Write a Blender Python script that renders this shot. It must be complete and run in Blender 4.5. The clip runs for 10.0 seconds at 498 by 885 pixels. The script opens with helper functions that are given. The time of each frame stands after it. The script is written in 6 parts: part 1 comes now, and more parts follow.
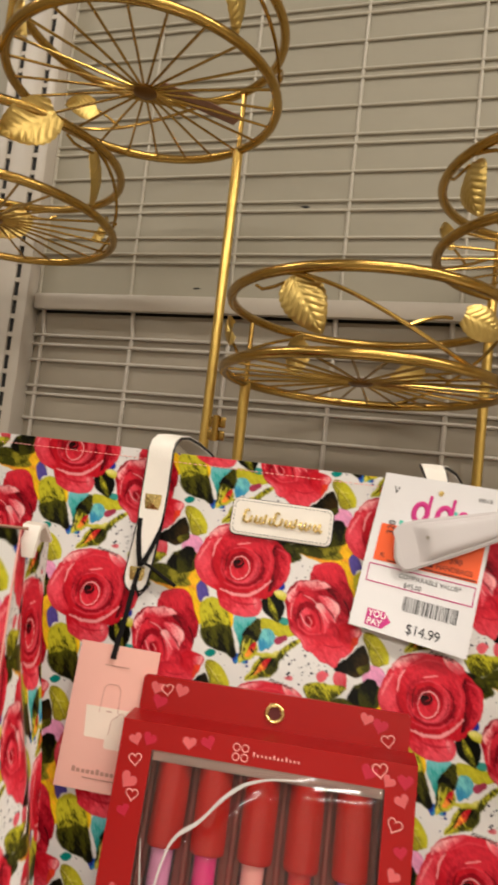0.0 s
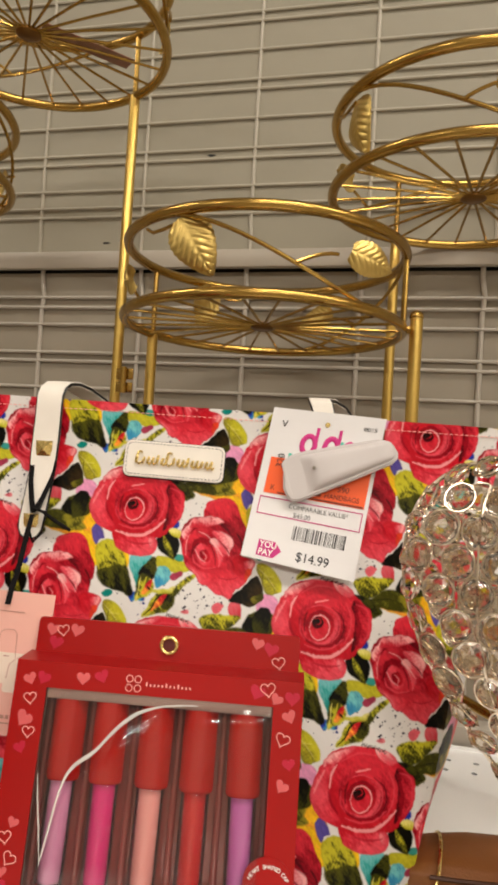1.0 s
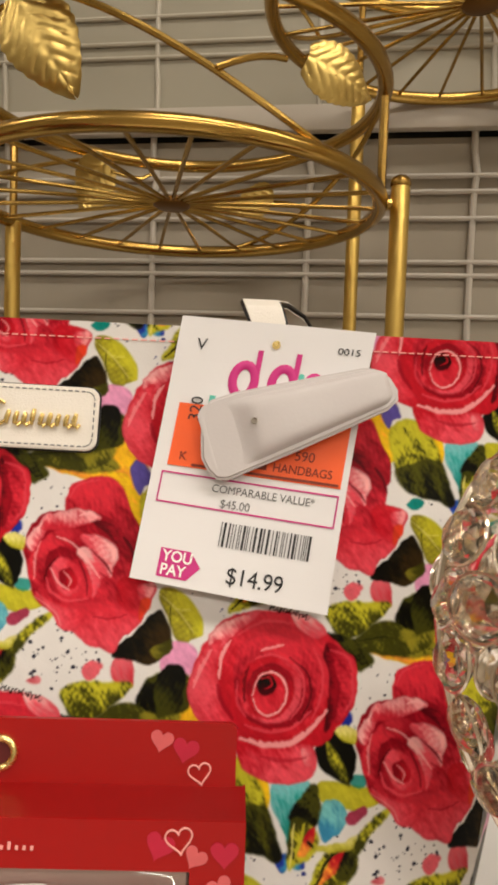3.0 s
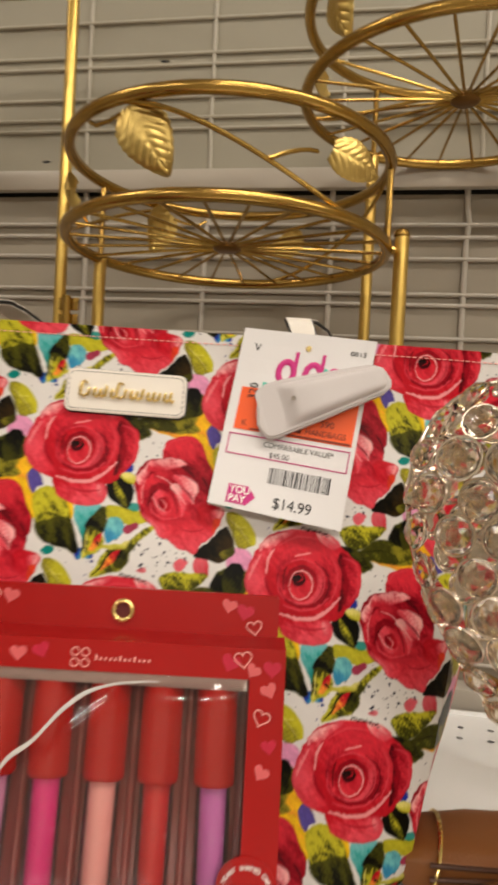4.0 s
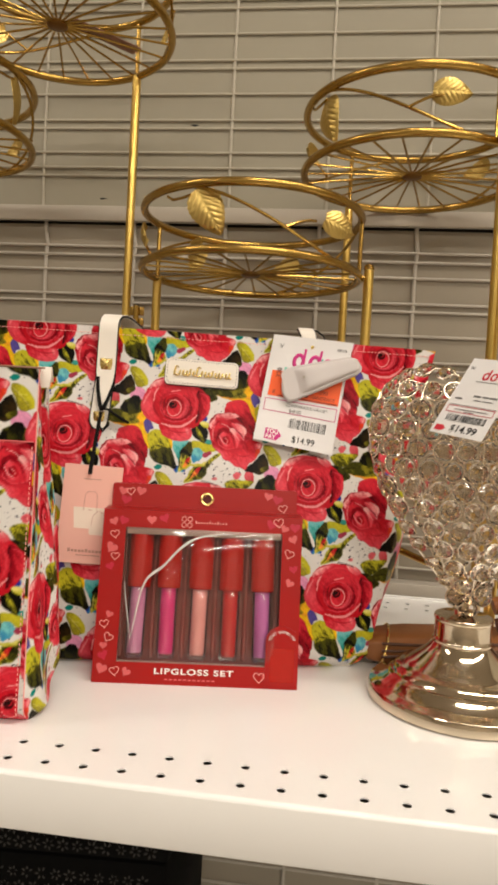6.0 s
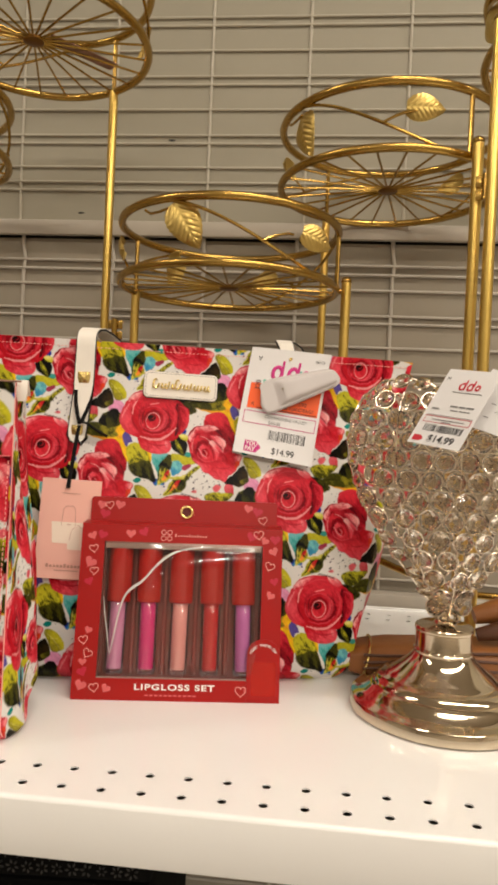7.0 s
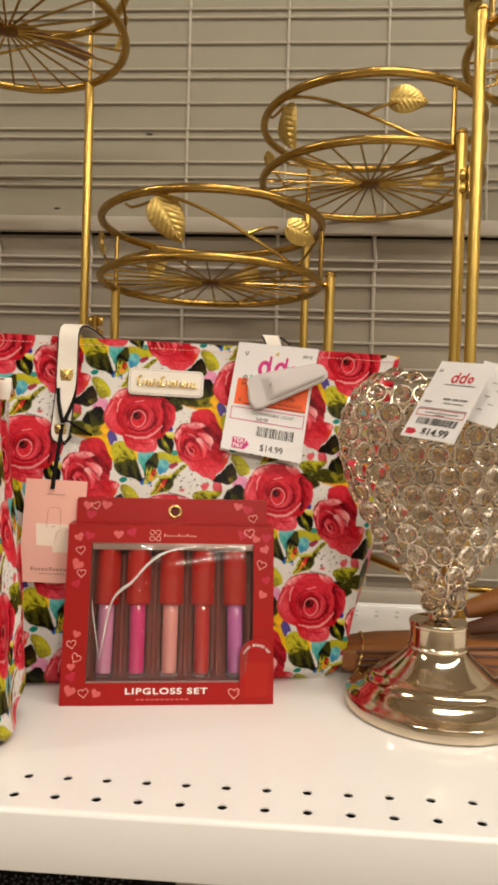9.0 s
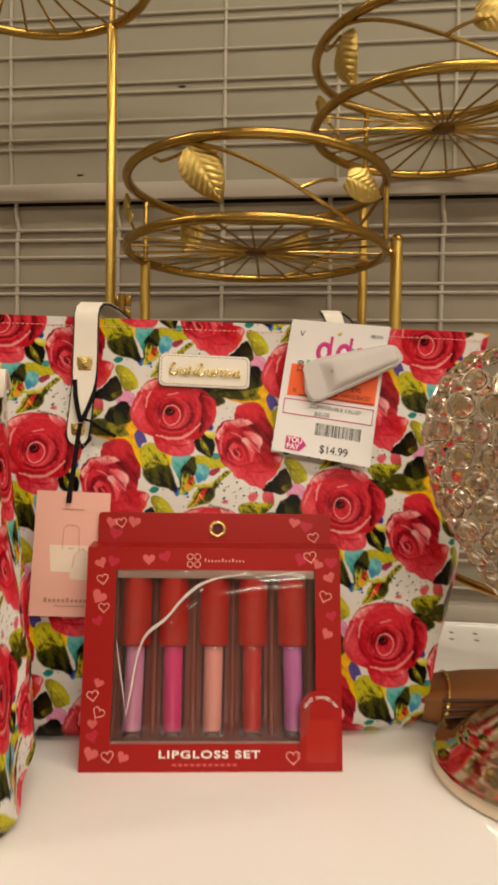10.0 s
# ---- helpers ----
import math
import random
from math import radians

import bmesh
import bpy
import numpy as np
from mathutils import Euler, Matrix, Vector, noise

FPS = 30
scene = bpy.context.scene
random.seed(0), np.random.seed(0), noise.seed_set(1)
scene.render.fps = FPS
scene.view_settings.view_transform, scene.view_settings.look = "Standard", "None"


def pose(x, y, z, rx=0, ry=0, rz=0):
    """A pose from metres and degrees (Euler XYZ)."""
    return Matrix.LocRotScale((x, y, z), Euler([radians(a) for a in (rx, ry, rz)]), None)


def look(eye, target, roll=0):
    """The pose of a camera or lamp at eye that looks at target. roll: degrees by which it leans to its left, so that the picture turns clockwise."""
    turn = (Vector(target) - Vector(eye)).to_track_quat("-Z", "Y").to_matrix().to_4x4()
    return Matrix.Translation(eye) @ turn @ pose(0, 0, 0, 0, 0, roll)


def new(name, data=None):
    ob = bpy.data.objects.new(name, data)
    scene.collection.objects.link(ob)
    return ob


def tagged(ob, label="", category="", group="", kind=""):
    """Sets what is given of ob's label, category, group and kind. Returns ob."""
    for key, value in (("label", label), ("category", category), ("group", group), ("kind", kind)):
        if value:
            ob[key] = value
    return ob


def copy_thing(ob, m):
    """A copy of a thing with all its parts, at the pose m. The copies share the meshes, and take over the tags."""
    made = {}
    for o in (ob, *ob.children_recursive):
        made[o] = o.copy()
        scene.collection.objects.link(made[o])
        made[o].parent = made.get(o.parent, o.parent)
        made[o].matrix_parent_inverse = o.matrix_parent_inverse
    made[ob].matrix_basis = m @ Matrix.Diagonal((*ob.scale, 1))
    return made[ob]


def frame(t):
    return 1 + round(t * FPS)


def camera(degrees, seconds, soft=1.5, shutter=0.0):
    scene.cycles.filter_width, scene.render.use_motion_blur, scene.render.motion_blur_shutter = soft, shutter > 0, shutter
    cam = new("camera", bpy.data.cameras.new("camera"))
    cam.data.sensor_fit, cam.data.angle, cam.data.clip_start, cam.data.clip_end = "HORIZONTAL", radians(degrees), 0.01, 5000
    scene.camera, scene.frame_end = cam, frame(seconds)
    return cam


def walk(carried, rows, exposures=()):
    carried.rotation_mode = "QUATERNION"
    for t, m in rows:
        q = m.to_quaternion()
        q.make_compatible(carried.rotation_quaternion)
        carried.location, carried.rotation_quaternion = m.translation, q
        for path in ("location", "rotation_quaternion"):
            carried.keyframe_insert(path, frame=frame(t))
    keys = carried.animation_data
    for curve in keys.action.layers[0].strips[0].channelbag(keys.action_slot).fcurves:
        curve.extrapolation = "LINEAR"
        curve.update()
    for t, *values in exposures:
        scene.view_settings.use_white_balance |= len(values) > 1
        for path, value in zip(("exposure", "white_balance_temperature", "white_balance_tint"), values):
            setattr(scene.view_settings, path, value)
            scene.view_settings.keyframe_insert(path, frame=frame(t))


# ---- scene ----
cam = camera(40.0, 10.0, soft=3.2, shutter=0.3)
PATH = [
    (0, (0.067, -0.024, 1.487), (-0.526, 1.88, 1.634), 6.5),
    (0.5, (0.098, -0.026, 1.476), (-0.414, 1.903, 1.599), 4.8),
    (1, (0.114, -0.014, 1.47), (-0.35, 1.93, 1.538), 3.5),
    (1.5, (0.123, 0.011, 1.466), (-0.356, 1.952, 1.492), 2.3),
    (2, (0.095, 0.12, 1.469), (-0.272, 2.083, 1.353), 2.5),
    (2.5, (0.073, 0.18, 1.477), (-0.241, 2.151, 1.358), 2.1),
    (2.7, (0.077, 0.19, 1.478), (-0.208, 2.166, 1.356), 1.8),
    (3.8, (0.097, 0.097, 1.462), (-0.177, 2.078, 1.418), 2.2),
    (4, (0.092, 0.057, 1.451), (-0.242, 2.029, 1.42), 3.0),
    (4.5, (0.108, -0.043, 1.446), (-0.388, 1.894, 1.445), 1.7),
    (5, (0.092, -0.134, 1.431), (-0.271, 1.829, 1.319), 0.0),
    (5.5, (0.083, -0.196, 1.427), (-0.217, 1.778, 1.305), 1.4),
    (6, (0.082, -0.212, 1.431), (-0.162, 1.772, 1.355), 3.1),
    (6.2, (0.084, -0.213, 1.429), (-0.146, 1.772, 1.362), 3.4),
    (7.3, (0.084, -0.208, 1.43), (-0.099, 1.783, 1.401), 2.5),
    (7.5, (0.067, -0.206, 1.423), (-0.087, 1.787, 1.364), 4.1),
    (8, (0.076, -0.216, 1.428), (-0.055, 1.779, 1.422), 2.3),
    (8.5, (0.067, -0.213, 1.434), (-0.045, 1.784, 1.421), 2.9),
    (9, (0.071, -0.201, 1.427), (-0.049, 1.795, 1.393), 1.7),
    (9.5, (0.065, -0.174, 1.434), (-0.108, 1.817, 1.34), 0.9),
    (10, (0.05, -0.086, 1.437), (-0.183, 1.898, 1.355), 1.0),
]
walk(cam, [(t, look(eye, target, roll)) for t, eye, target, roll in PATH], exposures=[(0.0, 0.09, 6250, 10), (1.0, 0.07, 6300, 10), (2.0, -0.02, 6400, 10), (4.0, -0.02, 6350, 10), (5.0, 0.06, 6400, 10), (6.0, 0.0, 6500, 10), (7.5, -0.05, 6600, 10), (9.5, -0.11, 6650, 10), (10.0, -0.26, 7200, 11)])

# world, lamps and exposure
world = bpy.data.worlds.new("store_air")
world.use_nodes = True
world.node_tree.nodes["Background"].inputs[0].default_value = (1.0, 0.9, 0.75, 1)
world.node_tree.nodes["Background"].inputs[1].default_value = 0.008
scene.world = world
SHELF = 1.20          # top of the shelf deck
CEIL = 3.60
LAMP_ROWS = (-0.50, -3.6)
LAMP_XS = (-2.2, 0.6, 2.0, 3.4)
WARM = (1.0, 0.893, 0.76)


def ceiling_lamps():
    for y, watts in zip(LAMP_ROWS, (22.5, 54.0)):
        for x in LAMP_XS:
            d = bpy.data.lights.new("lamp_light", "AREA")
            d.shape, d.size, d.size_y = "RECTANGLE", 1.2, 0.28
            d.energy, d.color = watts, WARM
            ob = new("lamp_light", d)
            ob.matrix_world = pose(x, y, CEIL - 0.035)
            tagged(ob, "warm light of a ceiling fixture", "light")


ceiling_lamps()

# ---------------------------------------------------------------- materials


def srgb(r, g, b):
    return tuple(((c / 255) / 12.92 if c / 255 <= 0.04045 else ((c / 255 + 0.055) / 1.055) ** 2.4) for c in (r, g, b))


def material(name, color, rough=0.5, metal=0.0, vary=0.08, scale=40.0, bump=0.0, bump_scale=300.0, coat=0.0, spec=0.5, rough_vary=0.08):
    m = bpy.data.materials.new(name)
    m.use_nodes = True
    nt = m.node_tree
    b = nt.nodes["Principled BSDF"]
    b.inputs["Metallic"].default_value = metal
    b.inputs["Coat Weight"].default_value = coat
    b.inputs["Coat Roughness"].default_value = 0.08
    b.inputs["Specular IOR Level"].default_value = spec
    co = nt.nodes.new("ShaderNodeTexCoord")
    n1 = nt.nodes.new("ShaderNodeTexNoise")
    n1.inputs["Scale"].default_value = scale
    n1.inputs["Detail"].default_value = 6
    nt.links.new(co.outputs["Object"], n1.inputs["Vector"])
    ramp = nt.nodes.new("ShaderNodeMix")
    ramp.data_type = "RGBA"
    ramp.inputs["A"].default_value = (*[c * (1 - vary) for c in color], 1)
    ramp.inputs["B"].default_value = (*[min(1, c * (1 + vary)) for c in color], 1)
    nt.links.new(n1.outputs["Fac"], ramp.inputs["Factor"])
    nt.links.new(ramp.outputs["Result"], b.inputs["Base Color"])
    mr = nt.nodes.new("ShaderNodeMapRange")
    mr.inputs["To Min"].default_value = max(0.0, rough - rough_vary)
    mr.inputs["To Max"].default_value = min(1.0, rough + rough_vary)
    n2 = nt.nodes.new("ShaderNodeTexNoise")
    n2.inputs["Scale"].default_value = scale * 4.3
    nt.links.new(co.outputs["Object"], n2.inputs["Vector"])
    nt.links.new(n2.outputs["Fac"], mr.inputs["Value"])
    nt.links.new(mr.outputs["Result"], b.inputs["Roughness"])
    if bump:
        n3 = nt.nodes.new("ShaderNodeTexNoise")
        n3.inputs["Scale"].default_value = bump_scale
        nt.links.new(co.outputs["Object"], n3.inputs["Vector"])
        bp = nt.nodes.new("ShaderNodeBump")
        bp.inputs["Strength"].default_value = bump
        bp.inputs["Distance"].default_value = 0.001
        nt.links.new(n3.outputs["Fac"], bp.inputs["Height"])
        nt.links.new(bp.outputs["Normal"], b.inputs["Normal"])
    return m


def print_material(name, rough=0.34):
    """Printed coated canvas: the colours come from the painted 'print' attribute, with a pebble grain."""
    m = material(name, (1, 1, 1), rough, bump=0.08, bump_scale=900, coat=0.0, spec=0.08)
    nt = m.node_tree
    b = nt.nodes["Principled BSDF"]
    at = nt.nodes.new("ShaderNodeAttribute")
    at.attribute_name = "print"
    nt.links.new(at.outputs["Color"], b.inputs["Base Color"])
    return m


def clear_film(name, gloss=0.6, rough=0.02, ripple=0.0, tint=(1, 1, 1), haze=0.0, ior=1.62):
    m = bpy.data.materials.new(name)
    m.use_nodes = True
    nt = m.node_tree
    nt.nodes.remove(nt.nodes["Principled BSDF"])
    out = nt.nodes["Material Output"]
    tr = nt.nodes.new("ShaderNodeBsdfTransparent")
    tr.inputs["Color"].default_value = (*tint, 1)
    gl = nt.nodes.new("ShaderNodeBsdfGlossy")
    gl.inputs["Roughness"].default_value = rough
    gl.inputs["Color"].default_value = (gloss, gloss, gloss, 1)
    fr = nt.nodes.new("ShaderNodeFresnel")
    fr.inputs["IOR"].default_value = ior
    mx = nt.nodes.new("ShaderNodeMixShader")
    nt.links.new(fr.outputs[0], mx.inputs[0])
    nt.links.new(tr.outputs[0], mx.inputs[1])
    nt.links.new(gl.outputs[0], mx.inputs[2])
    df = nt.nodes.new("ShaderNodeBsdfDiffuse")
    df.inputs["Color"].default_value = (0.85, 0.83, 0.81, 1)
    hz = nt.nodes.new("ShaderNodeMixShader")
    hz.inputs[0].default_value = haze
    nt.links.new(mx.outputs[0], hz.inputs[1])
    nt.links.new(df.outputs[0], hz.inputs[2])
    nt.links.new(hz.outputs[0], out.inputs["Surface"])
    if ripple:
        co = nt.nodes.new("ShaderNodeTexCoord")
        n = nt.nodes.new("ShaderNodeTexNoise")
        n.inputs["Scale"].default_value = 22
        n.inputs["Detail"].default_value = 1
        nt.links.new(co.outputs["Object"], n.inputs["Vector"])
        bp = nt.nodes.new("ShaderNodeBump")
        bp.inputs["Strength"].default_value = ripple
        bp.inputs["Distance"].default_value = 0.01
        nt.links.new(n.outputs["Fac"], bp.inputs["Height"])
        nt.links.new(bp.outputs["Normal"], gl.inputs["Normal"])
    return m


def glass(name, color=(1, 1, 1), rough=0.02, ior=1.5):
    m = bpy.data.materials.new(name)
    m.use_nodes = True
    b = m.node_tree.nodes["Principled BSDF"]
    b.inputs["Base Color"].default_value = (*color, 1)
    b.inputs["Roughness"].default_value = rough
    b.inputs["IOR"].default_value = ior
    b.inputs["Transmission Weight"].default_value = 1.0
    return m


def gold_material():
    m = material("brushed_gold_paint", srgb(180, 146, 76), 0.23, 1.0, vary=0.04, scale=30, rough_vary=0.02)
    return m


M_WHITE = material("white_enamel_steel", (0.885, 0.888, 0.885), 0.22, vary=0.025, scale=9, bump=0.03, bump_scale=60, coat=0.3)
M_WIRE = material("white_coated_wire", (0.45, 0.41, 0.35), 0.42, vary=0.06, scale=50)
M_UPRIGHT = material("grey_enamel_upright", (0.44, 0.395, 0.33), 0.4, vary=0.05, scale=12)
M_WIRE_DULL = material("dull_grey_wire", (0.405, 0.37, 0.295), 0.45, vary=0.08, scale=50)
M_WIRE_UP = material("pale_upright_wire", (0.42, 0.385, 0.31), 0.45, vary=0.06, scale=50)
M_BOARD = material("grey_backboard", (0.305, 0.280, 0.214), 0.6, vary=0.10, scale=5, bump=0.05, bump_scale=90)
M_BOARD_LOW = material("grey_lower_board", (0.308, 0.270, 0.210), 0.6, vary=0.10, scale=5, bump=0.05, bump_scale=90)
M_GOLD = gold_material()
# same gold, rougher and lightened for the bright surroundings that upright posts mirror
M_POST = material("lit_satin_gold", srgb(228, 195, 108), 0.30, 1.0, vary=0.05, scale=40, rough_vary=0.03)
M_LEAF = material("stamped_gold_leaf", srgb(205, 178, 106), 0.40, 1.0, vary=0.06, scale=60, rough_vary=0.04)
M_BRONZE = material("dark_bronze_hub", srgb(128, 92, 48), 0.35, 1.0, vary=0.08, scale=60)
M_PRINT = print_material("rose_print_canvas")
M_LEATHER = material("white_grained_leather", srgb(232, 226, 216), 0.45, vary=0.05, scale=80, bump=0.3, bump_scale=1400)
M_EDGE = material("black_edge_paint", (0.012, 0.010, 0.010), 0.4)
M_RIBBON = material("black_satin_ribbon", (0.006, 0.005, 0.005), 0.8, bump=0.2, bump_scale=2500, spec=0.15)
M_LINING = material("cream_lining", srgb(215, 205, 190), 0.8, bump=0.3, bump_scale=1200)
M_BRASS = material("polished_gold_metal", srgb(240, 214, 140), 0.26, 1.0, vary=0.06, scale=120)
M_CHROME = material("polished_nickel", (0.70, 0.60, 0.46), 0.10, 1.0, vary=0.03, scale=25, rough_vary=0.02)
M_CRYSTAL = glass("clear_crystal", (0.86, 0.78, 0.67), 0.10, 1.42)
M_WIRE_CHROME = material("nickel_wire", (0.74, 0.66, 0.54), 0.24, 1.0, vary=0.05, scale=60)
M_PAPER = material("white_card", (0.74, 0.73, 0.735), 0.5, vary=0.03, scale=20, spec=0.35)
M_INK = material("black_ink", (0.012, 0.012, 0.014), 0.6)
M_ORANGE = material("orange_ink", srgb(238, 92, 26), 0.55, vary=0.03)
M_MAGENTA = material("magenta_ink", srgb(196, 36, 124), 0.55, vary=0.03)
M_TEAL = material("teal_ink", srgb(90, 190, 170), 0.55)
M_CRIMSON_INK = material("crimson_ink", srgb(190, 30, 50), 0.55)
M_GREYINK = material("grey_ink", (0.16, 0.16, 0.16), 0.6)
M_DARK_ORANGE = material("dark_ink_on_orange", srgb(120, 40, 10), 0.6)
M_PLASTIC = material("grey_white_plastic", srgb(194, 188, 187), 0.36, vary=0.03, scale=30, bump=0.05, bump_scale=700)
M_PINKCARD = material("blush_card", srgb(240, 186, 172), 0.55, vary=0.03, scale=25)
M_STRIP = material("faded_rose_paper", srgb(150, 112, 92), 0.6, vary=0.1, scale=60)
M_CREAM = material("cream_ink", srgb(240, 224, 208), 0.6)
M_BROWNINK = material("brown_ink", srgb(190, 142, 128), 0.6)
M_REDBOX = material("red_gloss_card", srgb(158, 15, 14), 0.34, vary=0.05, scale=20, coat=0.08, spec=0.35)
M_REDDEEP = material("deep_red_card", srgb(146, 14, 13), 0.4, vary=0.05, scale=20)
M_HOLE = material("dark_red_hollow", srgb(84, 10, 10), 0.6)
M_HEART_A = material("salmon_heart_ink", srgb(210, 96, 98), 0.45, vary=0.1, scale=200)
M_HEART_B = material("magenta_heart_ink", srgb(186, 26, 58), 0.4, vary=0.1, scale=200)
M_HEART_C = material("white_heart_ink", srgb(236, 164, 156), 0.45)
M_WHITEINK = material("white_ink", (0.85, 0.83, 0.80), 0.45)
M_FILM = clear_film("clear_window_film", 0.80, 0.07, 0.5, haze=0.008)
M_TRAY = material("clear_grey_tray", srgb(136, 66, 60), 0.12, 0.12, vary=0.2, scale=35, coat=0.6)
M_SILVER = material("silvery_film_fold", srgb(168, 142, 132), 0.24, 0.25, vary=0.12, scale=60)
# white haze mixed in to paint the highlight along the film's bend
M_CREASE = clear_film("film_glint_white", 1.0, 0.20, 0.2, (1, 1, 1), 0.52, 3.2)
M_CAP = material("red_gloss_cap", srgb(170, 18, 8), 0.22, vary=0.04, coat=0.4)
M_TUBE = clear_film("clear_tube_plastic", 0.9, 0.06, 0.0, (0.97, 0.95, 0.95), 0.015)
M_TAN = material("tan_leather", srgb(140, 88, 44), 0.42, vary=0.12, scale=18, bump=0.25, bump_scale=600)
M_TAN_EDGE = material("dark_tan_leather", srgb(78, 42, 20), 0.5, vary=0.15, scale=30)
M_BLACKBOX = material("black_lacquer", (0.003, 0.003, 0.003), 0.7, spec=0.04)
M_GREYPAT = material("grey_filigree_ink", (0.016, 0.015, 0.014), 0.5)
M_FLOOR = material("vinyl_floor", (0.30, 0.265, 0.22), 0.3, vary=0.1, scale=3, bump=0.04)
M_WALL = material("cream_wall_paint", (0.46, 0.42, 0.355), 0.7, vary=0.04, scale=3, bump=0.1)
M_CEIL = material("ceiling_tile_white", (0.62, 0.59, 0.54), 0.9, vary=0.05, scale=20, bump=0.5, bump_scale=200)
M_DARK = material("chip_and_shade_black", (0.01, 0.01, 0.01), 0.8)
M_DIFFUSER = bpy.data.materials.new("lit_diffuser")
M_DIFFUSER.use_nodes = True
_b = M_DIFFUSER.node_tree.nodes["Principled BSDF"]
_b.inputs["Emission Color"].default_value = (*WARM, 1)
_b.inputs["Emission Strength"].default_value = 4.5

# ---------------------------------------------------------------- mesh helpers


def finish(name, bm, mat, smooth=True):
    me = bpy.data.meshes.new(name)
    bm.normal_update()
    bm.to_mesh(me)
    bm.free()
    me.materials.append(mat)
    if smooth:
        me.shade_smooth()
        me.set_sharp_from_angle(angle=radians(38))
    return me


def part(name, bm, mat, parent=None, label="", smooth=True):
    ob = new(name, finish(name, bm, mat, smooth))
    if parent is not None:
        ob.parent = parent
    if label:
        ob["label"] = label
    return ob


def empty(name, m, label, category, group="", kind=""):
    ob = new(name)
    ob.empty_display_size = 0.02
    ob.matrix_world = m
    return tagged(ob, label, category, group, kind)


def box(bm, x0, x1, y0, y1, z0, z1, bevel=0.0, seg=2):
    vs = [bm.verts.new((x, y, z)) for x in (x0, x1) for y in (y0, y1) for z in (z0, z1)]
    fs = [bm.faces.new([vs[i] for i in q]) for q in ((0, 1, 3, 2), (4, 6, 7, 5), (0, 4, 5, 1), (2, 3, 7, 6), (0, 2, 6, 4), (1, 5, 7, 3))]
    if bevel:
        es = list({e for f in fs for e in f.edges})
        bmesh.ops.bevel(bm, geom=es, offset=bevel, segments=seg, affect="EDGES", profile=0.5)
    return bm


def boxed(x0, x1, y0, y1, z0, z1, bevel=0.0, seg=2):
    return box(bmesh.new(), x0, x1, y0, y1, z0, z1, bevel, seg)


def tube(bm, pts, r, closed=False, seg=10, flat=1.0, up=None):
    """A rod of radius r (a number or one a point) along pts."""
    pts = [Vector(p) for p in pts]
    n = len(pts)
    radii = r if isinstance(r, (list, tuple)) else [r] * n
    rings, ref = [], None
    for i, p in enumerate(pts):
        a = pts[(i - 1) % n] if closed or i > 0 else p
        b = pts[(i + 1) % n] if closed or i < n - 1 else p
        d = (b - a).normalized()
        if ref is None:
            ref = Vector(up) if up else (Vector((0, 0, 1)) if abs(d.z) < 0.9 else Vector((1, 0, 0)))
        side = d.cross(ref).normalized()
        ref = side.cross(d).normalized()
        rings.append([bm.verts.new(p + radii[i] * (math.cos(k) * side + flat * math.sin(k) * ref)) for k in [2 * math.pi * j / seg for j in range(seg)]])
    for i in range(n if closed else n - 1):
        A, B = rings[i], rings[(i + 1) % n]
        for j in range(seg):
            bm.faces.new((A[j], A[(j + 1) % seg], B[(j + 1) % seg], B[j]))
    if not closed:
        bm.faces.new(rings[0][::-1])
        bm.faces.new(rings[-1])
    return bm


def hoop(bm, c, r, wire, n=72, seg=10):
    return tube(bm, [(c[0] + r * math.cos(2 * math.pi * i / n), c[1] + r * math.sin(2 * math.pi * i / n), c[2]) for i in range(n)], wire, True, seg)


def lathe(bm, prof, n=64, c=(0, 0, 0)):
    rings = []
    for r, z in prof:
        if r < 1e-6:
            rings.append([bm.verts.new((c[0], c[1], c[2] + z))])
        else:
            rings.append([bm.verts.new((c[0] + r * math.cos(2 * math.pi * j / n), c[1] + r * math.sin(2 * math.pi * j / n), c[2] + z)) for j in range(n)])
    for A, B in zip(rings, rings[1:]):
        for j in range(n):
            k = (j + 1) % n
            if len(A) == 1:
                bm.faces.new((A[0], B[k], B[j]))
            elif len(B) == 1:
                bm.faces.new((A[j], A[k], B[0]))
            else:
                bm.faces.new((A[j], A[k], B[k], B[j]))
    return bm


def plate(bm, outline, y0, y1):
    """A flat outline in x and z, extruded in y from y0 (front) to y1."""
    f = [bm.verts.new((x, y0, z)) for x, z in outline]
    g = [bm.verts.new((x, y1, z)) for x, z in outline]
    n = len(outline)
    bm.faces.new(f)
    bm.faces.new(g[::-1])
    for i in range(n):
        bm.faces.new((f[i], g[i], g[(i + 1) % n], f[(i + 1) % n]))
    bmesh.ops.recalc_face_normals(bm, faces=bm.faces[:])
    return bm


def rounded(x0, x1, z0, z1, r, n=5):
    pts = []
    for cx, cz, a in ((x1 - r, z1 - r, 0), (x0 + r, z1 - r, 90), (x0 + r, z0 + r, 180), (x1 - r, z0 + r, 270)):
        for i in range(n + 1):
            k = radians(a + 90 * i / n)
            pts.append((cx + r * math.cos(k), cz + r * math.sin(k)))
    return pts


def heart_outline(cx, cz, s, turn=0.0, n=28):
    pts = []
    for i in range(n):
        t = 2 * math.pi * i / n
        x = 16 * math.sin(t) ** 3 / 17
        z = (13 * math.cos(t) - 5 * math.cos(2 * t) - 2 * math.cos(3 * t) - math.cos(4 * t) + 2.5) / 17
        c, d = math.cos(turn), math.sin(turn)
        pts.append((cx + s * (x * c - z * d), cz + s * (x * d + z * c)))
    return pts


